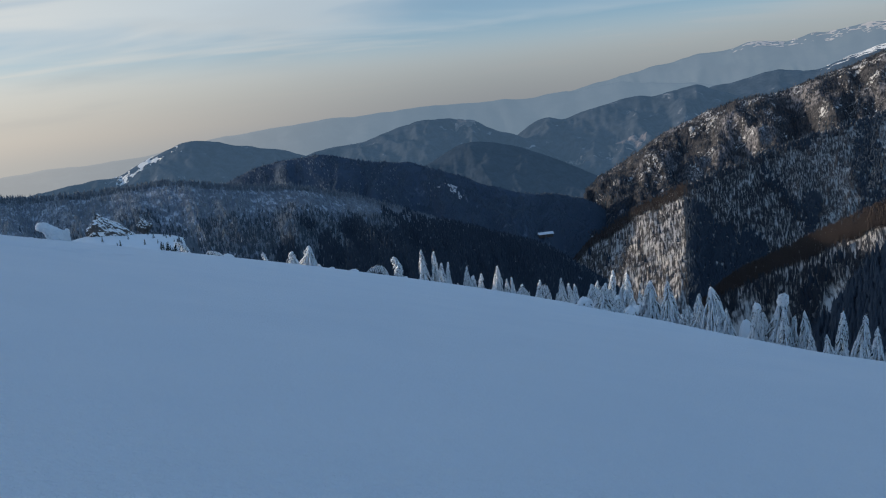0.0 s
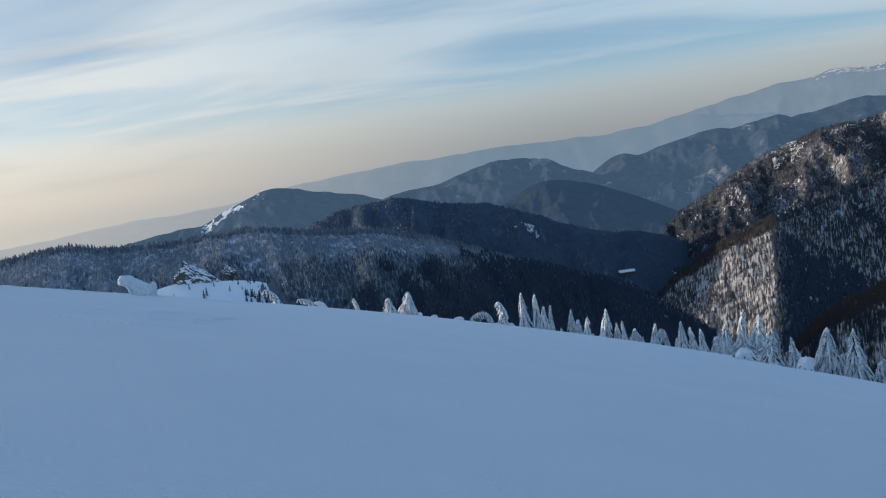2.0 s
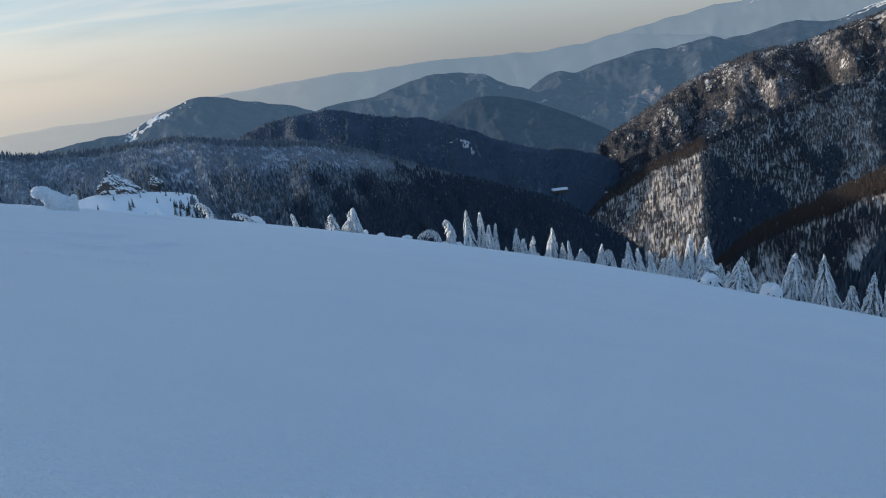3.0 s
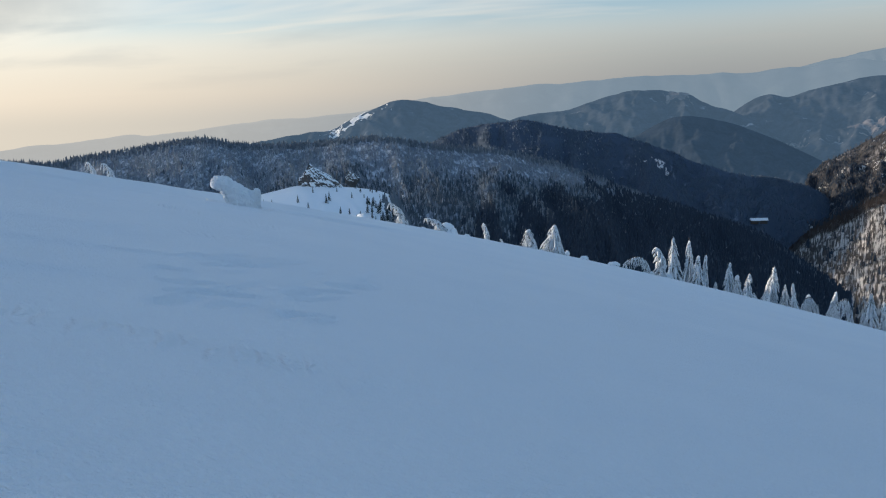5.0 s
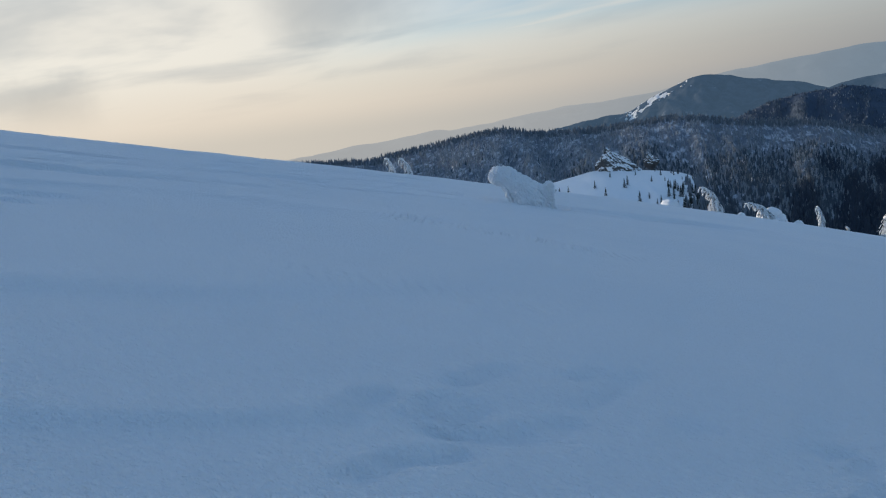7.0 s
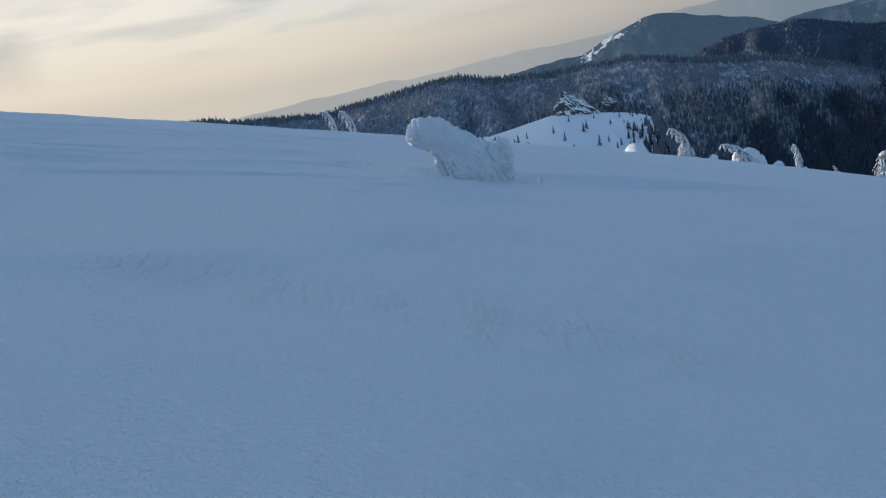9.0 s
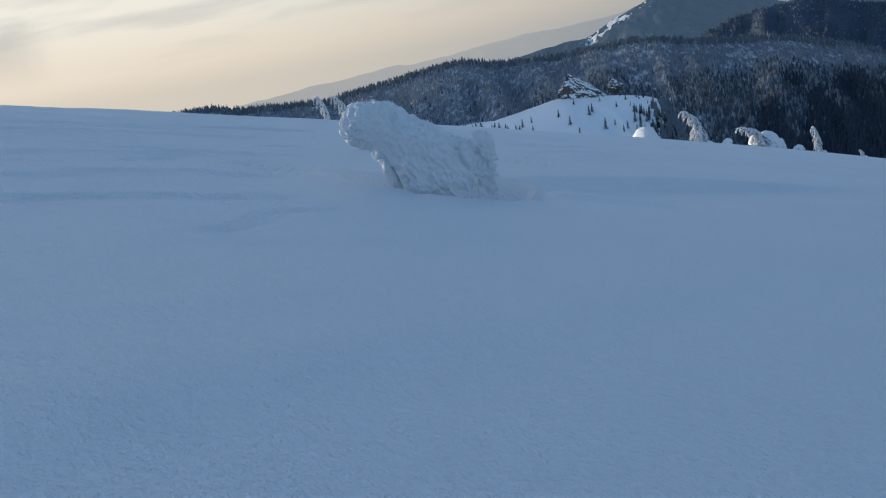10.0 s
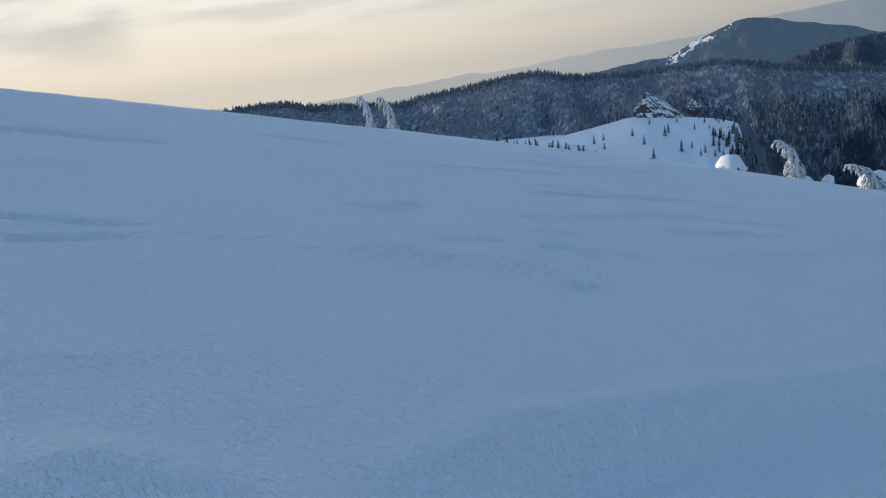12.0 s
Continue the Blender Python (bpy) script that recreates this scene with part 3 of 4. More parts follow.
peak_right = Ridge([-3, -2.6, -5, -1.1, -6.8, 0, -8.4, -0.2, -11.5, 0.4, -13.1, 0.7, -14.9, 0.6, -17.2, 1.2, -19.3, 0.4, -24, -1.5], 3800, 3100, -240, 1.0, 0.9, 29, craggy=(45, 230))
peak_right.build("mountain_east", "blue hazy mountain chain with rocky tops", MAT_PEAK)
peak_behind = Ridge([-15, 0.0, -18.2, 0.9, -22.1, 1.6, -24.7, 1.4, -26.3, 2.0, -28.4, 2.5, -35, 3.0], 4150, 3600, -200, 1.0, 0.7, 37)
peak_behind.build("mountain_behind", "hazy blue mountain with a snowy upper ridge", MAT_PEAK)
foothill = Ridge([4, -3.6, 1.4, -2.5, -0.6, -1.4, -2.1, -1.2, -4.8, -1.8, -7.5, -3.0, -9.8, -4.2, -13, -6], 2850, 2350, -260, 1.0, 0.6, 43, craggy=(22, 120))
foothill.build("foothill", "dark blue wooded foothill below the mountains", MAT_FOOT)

# bearings past 24: unseen length, added to shade the foot of the spur
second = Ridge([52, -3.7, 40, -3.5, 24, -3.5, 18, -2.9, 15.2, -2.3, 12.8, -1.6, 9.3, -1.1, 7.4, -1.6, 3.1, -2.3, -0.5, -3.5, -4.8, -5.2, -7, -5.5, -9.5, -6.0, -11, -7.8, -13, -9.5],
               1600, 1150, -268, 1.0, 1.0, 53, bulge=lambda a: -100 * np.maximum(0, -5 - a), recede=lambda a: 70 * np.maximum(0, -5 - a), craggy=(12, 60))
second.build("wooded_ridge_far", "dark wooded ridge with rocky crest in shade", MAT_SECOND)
first = Ridge([66, -2.4, 58, -2.0, 50.9, -1.8, 48, -1.7, 45.8, -2.2, 40.6, -2.6, 34.8, -1.9, 31, -1.5, 29.2, -2.0, 25.2, -2.2, 22.3, -2.1, 19.9, -1.9,
               15.4, -2.7, 11.4, -3.1, 6.8, -4.3, 2.5, -6.1, -2.6, -7.9, -6.5, -9.2, -12, -13], 1000, 520, -115, 0.9, 0.3, 61)
first.build("wooded_ridge_near", "spruce and beech covered ridge in blue shade", MAT_NEAR, 360, 60)

flank = Ridge([-6, -7.5, -9.5, -5.3, -11.6, -3.9, -15, -1.65, -18.4, -0.5, -19.5, -0.1, -21.7, 0.15, -23.6, 0.66, -26.6, 1.5, -28.4, 2.0, -38, 3.0], 2500, 1700, -260, 1.0, 1.0, 71,
              craggy=(24, 60))
flank.build("mountain_flank", "sunlit rocky mountainside with snow and bare woods", MAT_ROCKY, 460, 120)
spur = Ridge([-6, -12.8, -8.1, -10.5, -9.5, -9.0, -11.35, -7.75, -13, -6.75, -16.35, -5.45, -19.5, -4.3, -23.5, -2.9, -28.4, -1.65, -38, 1.0], 1450, 1130, -310, 0.9, 0.10, 83,
             bulge=lambda a: 250 * np.where(a > -16.0, np.maximum(0, 1 - np.abs(a + 16.0) / 9.0), np.maximum(0, 1 - np.abs(a + 16.0) / 5.0)),
             recede=lambda a: 34 * np.maximum(0, -16.3 - a), craggy=(7, 40))
spur.build("beech_spur", "sunlit spur covered with bare beech trees over snow", MAT_BEECH, 300, 70)
spur_near = Ridge([-16, -14.5, -19.2, -11.7, -21.7, -10.6, -24.5, -9.2, -28.4, -7.35, -40, -4], 900, 640, -270, 0.9, 0.15, 97, craggy=(5, 30))
spur_near.build("beech_spur_near", "brown beech spur with grey leafless trees", MAT_BEECH, 200, 50)
corner = Ridge([-22, -18.5, -24.3, -15.6, -25.7, -13.7, -28.3, -10.6, -40, -4.5], 560, 400, -200, 0.9, 0.8, 101)
corner.build("wooded_corner", "dark spruce covered slope in shade", MAT_NEAR, 140, 40)
# unseen mountain, added to keep the low sun off near ridge and knoll
shoulder = Ridge([66.5, 2.0, 68, 5.2, 71, 7.2, 75, 7.7, 79, 7.4, 83, 5.6, 86, 2.0], 2050, 1700, -60, 1.0, 0.8, 121)
shoulder.build("mountain_shoulder", "unseen snowy mountain added to shade the near ridge and the knoll", SNOW, 100, 20)

knoll = Ridge([36, -7.2, 31, -6.1, 29.1, -5.7, 27.3, -5.4, 25.3, -5.0, 24.8, -4.93, 22.3, -5.17, 20.3, -5.42, 19.0, -5.75, 18.3, -6.3, 17.9, -7.2, 17.2, -9.2, 16, -12, 13, -16], 440, 300, -66, 1.7, 0.2, 111)
knoll.build("snow_knoll", "rounded snowy knoll dotted with young spruces", SNOW, 160, 40, "hill")



def patch_on(ridge, name, label, a0, a1, s0, s1, mat, lo=-0.2, seed=0, proud=2.5, na=70, ns=26, broken=9):
    """A field of snow or bare ground lying on a mountainside, with a ragged edge."""
    A, S = np.meshgrid(np.linspace(a0, a1, na), np.linspace(s0, s1, ns))
    p = ridge.at(A, S)
    p[..., 2] += proud
    u, v = (A - a0) / (a1 - a0), (S - s0) / (s1 - s0)
    inside = np.minimum(np.minimum(u, 1 - u), np.minimum(v + 0.35, 1 - v)) * 2.2 + 0.9 * fbm(u * broken, v * broken / 3, 3, seed) > lo + 0.35
    faces = grid_faces(ns, na).reshape(ns - 1, na - 1, 4)[inside[:-1, :-1]]
    ob = new(name, mesh_of(name, p.reshape(-1, 3), faces, mat))
    return tagged(ob, label, "snowfield" if mat in (MAT_FIELD, MAT_FAR_FIELD) else "hillside", kind="structure")


patch_on(peak_left, "snowfield", "bright snow along a hazy mountain shoulder", 18.0, 23.4, 0.0, 0.16, MAT_FIELD, 0.58, 2, 2.5, 150, 40, 20)
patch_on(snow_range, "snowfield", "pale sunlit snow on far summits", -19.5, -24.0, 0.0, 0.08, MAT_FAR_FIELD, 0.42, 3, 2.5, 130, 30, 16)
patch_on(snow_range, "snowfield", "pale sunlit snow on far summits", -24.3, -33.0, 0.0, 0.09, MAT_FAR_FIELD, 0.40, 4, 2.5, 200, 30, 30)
patch_on(peak_behind, "snowfield", "snow on the upper ridge of a hazy mountain", -24.8, -34.0, 0.0, 0.07, MAT_FIELD, 0.25, 5, 2.5, 200, 30, 26)
MAT_CREST = hillside("snowy_rocks", (0.085, 0.075, 0.068), (0.58, 0.57, 0.555), 0.50, 0.20, 3.0, -20, 0.06)
for a0, a1, s0, s1, ragged, seed in ((-14.6, -19.8, 0.08, 0.20, 0.78, 11), (-13.2, -15.8, 0.32, 0.46, 0.75, 15), (-11.8, -13.6, 0.40, 0.54, 0.80, 16),
                                     (-19.5, -24.0, 0.05, 0.16, 0.70, 17), (-24.0, -36.0, 0.01, 0.09, 0.55, 18)):
    patch_on(flank, "snowy_ledges", "sunlit snow on broken ledges of the mountainside", a0, a1, s0, s1, MAT_CREST, ragged, seed, 2.0, 160, 36)
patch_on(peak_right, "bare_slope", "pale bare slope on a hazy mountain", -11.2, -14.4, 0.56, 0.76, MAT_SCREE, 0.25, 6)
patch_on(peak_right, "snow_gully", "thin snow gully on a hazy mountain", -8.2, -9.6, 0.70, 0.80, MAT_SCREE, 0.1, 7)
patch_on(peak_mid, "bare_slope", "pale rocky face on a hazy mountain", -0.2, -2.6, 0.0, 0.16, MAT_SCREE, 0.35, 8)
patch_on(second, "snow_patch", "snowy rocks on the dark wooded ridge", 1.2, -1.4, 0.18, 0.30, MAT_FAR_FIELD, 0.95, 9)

# woods on the ridges
CONE, FAR_CONE, BARE = cone_tree(), cone_tree(4, 2, 0.22), bare_tree()


def stand(name, label, tree, mat, ridge, n, a0, a1, s0, s1, lo, hi, seed, keep=None):
    p = scatter(ridge, n, a0, a1, s0, s1, seed, keep)
    h = np.random.default_rng(seed + 1).uniform(lo, hi, len(p))
    return woods(name, label, tree, p, h, mat, seed + 2)


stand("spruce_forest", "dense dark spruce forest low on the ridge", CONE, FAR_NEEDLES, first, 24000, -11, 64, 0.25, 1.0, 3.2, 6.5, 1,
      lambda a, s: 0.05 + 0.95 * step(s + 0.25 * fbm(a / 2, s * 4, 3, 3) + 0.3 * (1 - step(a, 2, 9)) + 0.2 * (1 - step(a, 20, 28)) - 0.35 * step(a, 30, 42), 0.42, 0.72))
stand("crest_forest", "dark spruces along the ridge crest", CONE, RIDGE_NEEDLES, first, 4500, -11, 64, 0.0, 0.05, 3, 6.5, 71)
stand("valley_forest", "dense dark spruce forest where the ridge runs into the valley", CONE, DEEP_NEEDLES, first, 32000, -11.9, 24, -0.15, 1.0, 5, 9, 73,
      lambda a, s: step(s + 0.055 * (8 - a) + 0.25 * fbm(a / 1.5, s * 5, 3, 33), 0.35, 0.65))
stand("dusted_forest", "snow-dusted spruces on the upper ridge", CONE, DUSTED, first, 18000, -11, 64, 0.0, 0.8, 3, 6.2, 5,
      lambda a, s: np.maximum(0.45 + 0.5 * fbm(a / 1.2, s * 5, 3, 18), (s < 0.035) * 0.95) * step(a + 14 * (0.5 - s), -1, 10))
stand("frosted_forest", "frosted spruce and beech trees on the ridge", CONE, FROSTED, first, 16000, -8, 64, 0.0, 0.85, 2.5, 5, 11,
      lambda a, s: (0.15 + 0.75 * step(fbm(a / 1.5, s * 6, 3, 8), -0.5, 0.5)) * (1 - 0.75 * step(s, 0.45, 0.7)) * (0.35 + 0.65 * step(a, 18, 30)) * step(a, 0, 12))
stand("beech_forest", "leafless grey beech forest on the ridge", BARE, GREY_TWIGS, first, 9000, 2, 64, 0.02, 0.65, 3, 6, 15)
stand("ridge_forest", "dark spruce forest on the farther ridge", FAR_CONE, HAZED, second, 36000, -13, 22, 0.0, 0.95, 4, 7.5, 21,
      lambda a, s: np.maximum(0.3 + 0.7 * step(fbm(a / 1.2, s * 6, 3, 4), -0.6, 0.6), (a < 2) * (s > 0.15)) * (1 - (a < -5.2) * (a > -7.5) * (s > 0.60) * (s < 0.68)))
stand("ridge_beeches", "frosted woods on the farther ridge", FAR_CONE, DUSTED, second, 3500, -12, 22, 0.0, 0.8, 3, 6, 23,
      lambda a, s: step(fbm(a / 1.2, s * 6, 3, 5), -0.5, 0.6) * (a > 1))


def spruce_gore(a, s):
    """Where spruces fill the shaded side of the spur: a wedge below its nose, and clumps farther along."""
    wedge = step(s + 0.07 * fbm(a / 0.7, s * 4, 3, 9) - 0.095 * (-16.4 - a), 0.09, 0.14) * (1 - step(-a - 1.5 * s, 20.6, 21.6))
    strip = 0.8 * step(0.12 - np.abs(s - 0.14 * (-a - 20.2)) + 0.06 * fbm(a / 0.5, s * 6, 3, 19), 0.06, 0.14) * (a < -21.0) * (a > -24.0)
    far_clump = step(fbm(a / 1.6, s * 4, 3, 10) + 0.25 * step(-a, 24.5, 27), 0.25, 0.45) * (a < -23.5)
    return np.where(a > -16.1, 0.0, np.maximum(np.maximum(wedge, strip), far_clump))


stand("spur_beeches", "leafless beech trees on the sunlit side of the spur", BARE, TWIGS, spur, 1900, -16.1, -7, 0.06, 1.0, 10, 18, 31)
stand("spur_lone_spruces", "scattered dark spruces among beeches on the spur", CONE, DEEP_NEEDLES, spur, 150, -16.1, -9, 0.10, 0.9, 7, 13, 33)
# shade-coloured twigs, packed far denser than the sunlit side to darken the slope
stand("spur_shaded_beeches", "grey leafless beech trees in a painted shade tint on the shaded side of the spur", BARE, SHADE_TWIGS, spur, 17000, -36, -16.1, 0.03, 1.0, 8, 15, 32, lambda a, s: 1 - spruce_gore(a, s))
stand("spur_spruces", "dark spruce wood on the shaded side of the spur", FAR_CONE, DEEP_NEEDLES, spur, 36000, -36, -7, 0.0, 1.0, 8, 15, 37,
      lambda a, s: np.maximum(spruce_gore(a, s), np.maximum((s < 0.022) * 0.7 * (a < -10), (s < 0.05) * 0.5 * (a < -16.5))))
# the near spur takes the shade-coloured twigs too
stand("near_spur_beeches", "grey leafless beech trees in a painted shade tint on the near spur", BARE, SHADE_TWIGS, spur_near, 9000, -36, -17, 0.12, 1.0, 8, 13, 41, lambda a, s: step(fbm(a / 1.5, s * 5, 3, 12), -0.7, 0.3))
stand("near_spur_spruces", "dark spruces among beeches on the near spur", CONE, DEEP_NEEDLES, spur_near, 5000, -36, -17, 0.15, 1.0, 6, 11, 42, lambda a, s: step(fbm(a / 1.5, s * 5, 3, 12), 0.25, 0.6))
stand("near_spur_crest_beeches", "reddish brown beech trees along the spur crest", BARE, BROWN, spur_near, 8000, -36, -16.5, 0.0, 0.10, 6, 9, 43)
stand("spur_crest_beeches", "reddish brown beech trees along the spur crest", BARE, BROWN, spur, 4500, -16.4, -7, 0.0, 0.075, 6, 9, 44)
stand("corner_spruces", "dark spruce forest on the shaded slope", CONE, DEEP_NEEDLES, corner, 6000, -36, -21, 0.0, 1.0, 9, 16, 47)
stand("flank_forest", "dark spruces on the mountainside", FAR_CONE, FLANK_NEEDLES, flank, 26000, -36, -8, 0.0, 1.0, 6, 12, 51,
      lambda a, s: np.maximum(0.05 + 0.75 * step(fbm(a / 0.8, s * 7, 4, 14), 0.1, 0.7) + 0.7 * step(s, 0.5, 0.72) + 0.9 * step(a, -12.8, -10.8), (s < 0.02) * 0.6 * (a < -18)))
stand("flank_beeches", "leafless trees on the mountainside", BARE, TWIGS, flank, 12000, -36, -8, 0.0, 1.0, 7, 12, 57)
stand("knoll_spruces", "dark spruces crowding the edge of the knoll", CONE, RIDGE_NEEDLES, knoll, 1500, 16.0, 21.4, -0.15, 0.95, 2.6, 5.5, 61,
      lambda a, s: step(19.0 - a + 1.0 * fbm(a / 1.0, s * 4, 3, 21) + 0.5 * s, -0.3, 0.8))

# ---------------------------------------------------------------- rocks and the lodge


def boulder(name, seed, size):
    """A craggy outcrop: one leaning peak broken into ledges; its lower half is buried."""
    bm = bmesh.new()
    bmesh.ops.create_icosphere(bm, subdivisions=5, radius=1.0)
    for v in bm.verts:
        p = v.co.copy()
        lump = 0.22 * noise.noise(p * 1.6 + Vector((seed, 0, 0))) + 0.14 * noise.noise(p * 4.0 + Vector((0, seed, 0)))
        crag = 0.10 * (0.5 - abs(noise.noise(p * 8.0 + Vector((0, 0, seed)))) * 2)
        q = p * (1 + lump + crag * 0.6)
        top = max(0.0, q.z)
        narrow = 1 - 0.56 * min(1.0, top)
        v.co = Vector(((q.x * narrow - 0.38 * top) * size[0] * 0.5, q.y * narrow * size[1] * 0.5, q.z * size[2]))
    me = bpy.data.meshes.new(name)
    bm.to_mesh(me)
    bm.free()
    me.materials.append(ROCK)
    return me


def set_on(ridge, a, s, sink=0.0):
    p = ridge.at(np.array([a]), np.array([s]))[0]
    return Vector((p[0], p[1], p[2] - sink))


outcrop = new("rock_outcrop", boulder("rock_outcrop", 3.0, (25, 17, 11.0)))
outcrop.matrix_world = Matrix.Translation(set_on(knoll, 23.5, 0.0, 1.2)) @ pose(0, 0, 0, 0, 0, 22)
tagged(outcrop, "dark craggy rock outcrop capped with snow on the knoll", "rock")
outcrop_small = new("rock_outcrop", boulder("rock_outcrop_small", 8.0, (9, 8, 5)))
outcrop_small.matrix_world = Matrix.Translation(Vector((-math.sin(radians(21.3)) * 560, math.cos(radians(21.3)) * 560, -46))) @ pose(0, 0, 0, 0, 0, 40)
tagged(outcrop_small, "smaller snow-covered crag among spruces behind the knoll", "rock")


def box(lo, hi):
    (a, b, c), (d, e, f) = lo, hi
    v = [(a, b, c), (d, b, c), (d, e, c), (a, e, c), (a, b, f), (d, b, f), (d, e, f), (a, e, f)]
    return v, [(0, 3, 2, 1), (4, 5, 6, 7), (0, 1, 5, 4), (1, 2, 6, 5), (2, 3, 7, 6), (3, 0, 4, 7)]


WALL_DARK, ROOF_SNOW = plain("dark_timber_wall", (0.10, 0.085, 0.075)), plain("snowy_roof", (0.82, 0.84, 0.87), 0.7, 0.05, 0.4)
GLASS = plain("dim_window_glass", (0.03, 0.035, 0.04), 0.2)


def lodge():
    base = new("mountain_lodge")
    part("wall", mesh_of("lodge_wall", *box((-16, -5, -4), (16, 5, 3.2)), WALL_DARK, False), base)
    x = 17.5
    roof_v = [(-x, -6.5, 2.8), (x, -6.5, 2.8), (x, 6.5, 2.8), (-x, 6.5, 2.8), (-x, 0, 7.2), (x, 0, 7.2),
              (-x, -6.5, 3.5), (x, -6.5, 3.5), (x, 6.5, 3.5), (-x, 6.5, 3.5), (-x, 0, 8.0), (x, 0, 8.0)]
    roof_f = [(6, 7, 11, 10), (10, 11, 8, 9), (0, 4, 5, 1), (4, 3, 2, 5), (0, 1, 7, 6), (2, 3, 9, 8), (0, 6, 10, 4), (3, 4, 10, 9), (1, 5, 11, 7), (2, 8, 11, 5)]
    part("roof", mesh_of("lodge_roof", roof_v, roof_f, ROOF_SNOW, False), base, "snow-covered pitched roof")
    pane = mesh_of("lodge_window", *box((-0.8, -5.12, 0.6), (0.8, -5.0, 2.2)), GLASS, False)
    for k in range(7):
        part("window", pane, base).location = (-13.5 + 4.5 * k, 0, 0)
    part("chimney", mesh_of("lodge_chimney", *box((5, 0.4, 6), (6.2, 1.6, 9.4)), WALL_DARK, False), base)
    return base


home = lodge()
home.matrix_world = Matrix.Translation(set_on(second, -6.45, 0.67, -1.5)) @ pose(0, 0, 0, 0, 0, 8) @ Matrix.Scale(0.8, 4)
tagged(home, "long dark lodge with a snow-covered roof in the valley woods", "house")

# ---------------------------------------------------------------- snow-laden spruces


class Shape:
    """Collects verts and faces of one mesh."""

    def __init__(self):
        self.v, self.f = [], []

    def tube(self, points, radii, sides=6, flat=1.0):
        """A closed tube along points, with a radius at each; flat squeezes it in height."""
        b = len(self.v)
        for k, (p, r) in enumerate(zip(points, radii)):
            d = (points[min(k + 1, len(points) - 1)] - points[max(k - 1, 0)]).normalized()
            side = d.cross(Vector((0, 0, 1)))
            side = side.normalized() if side.length > 0.05 else Vector((1, 0, 0))
            up = side.cross(d)
            for q in range(sides):
                t = 2 * math.pi * q / sides
                self.v.append(tuple(p + side * (r * math.cos(t)) + up * (r * flat * math.sin(t))))
        n = len(points)
        for k in range(n - 1):
            for q in range(sides):
                i, j = b + k * sides + q, b + k * sides + (q + 1) % sides
                self.f.append((i, j, j + sides, i + sides))
        self.f.append(tuple(b + q for q in range(sides))[::-1])
        self.f.append(tuple(b + (n - 1) * sides + q for q in range(sides)))

    def lump(self, centre, size, seed, rough=0.25, rings=7, sides=10):
        """A rounded uneven lump."""
        b = len(self.v)
        for k in range(rings + 1):
            h = math.pi * k / rings
            for q in range(sides):
                t = 2 * math.pi * q / sides
                d = Vector((math.sin(h) * math.cos(t), math.sin(h) * math.sin(t), math.cos(h)))
                g = 1 + rough * noise.noise(d * 1.9 + Vector((seed * 3.1, seed, 0)))
                self.v.append((centre[0] + d.x * size[0] * g, centre[1] + d.y * size[1] * g, centre[2] + d.z * size[2] * g))
        for k in range(rings):
            for q in range(sides):
                i, j = b + k * sides + q, b + k * sides + (q + 1) % sides
                self.f.append((i, i + sides, j + sides, j))

    def mesh(self, name, mat):
        me = mesh_of(name, self.v, self.f, mat)
        return me


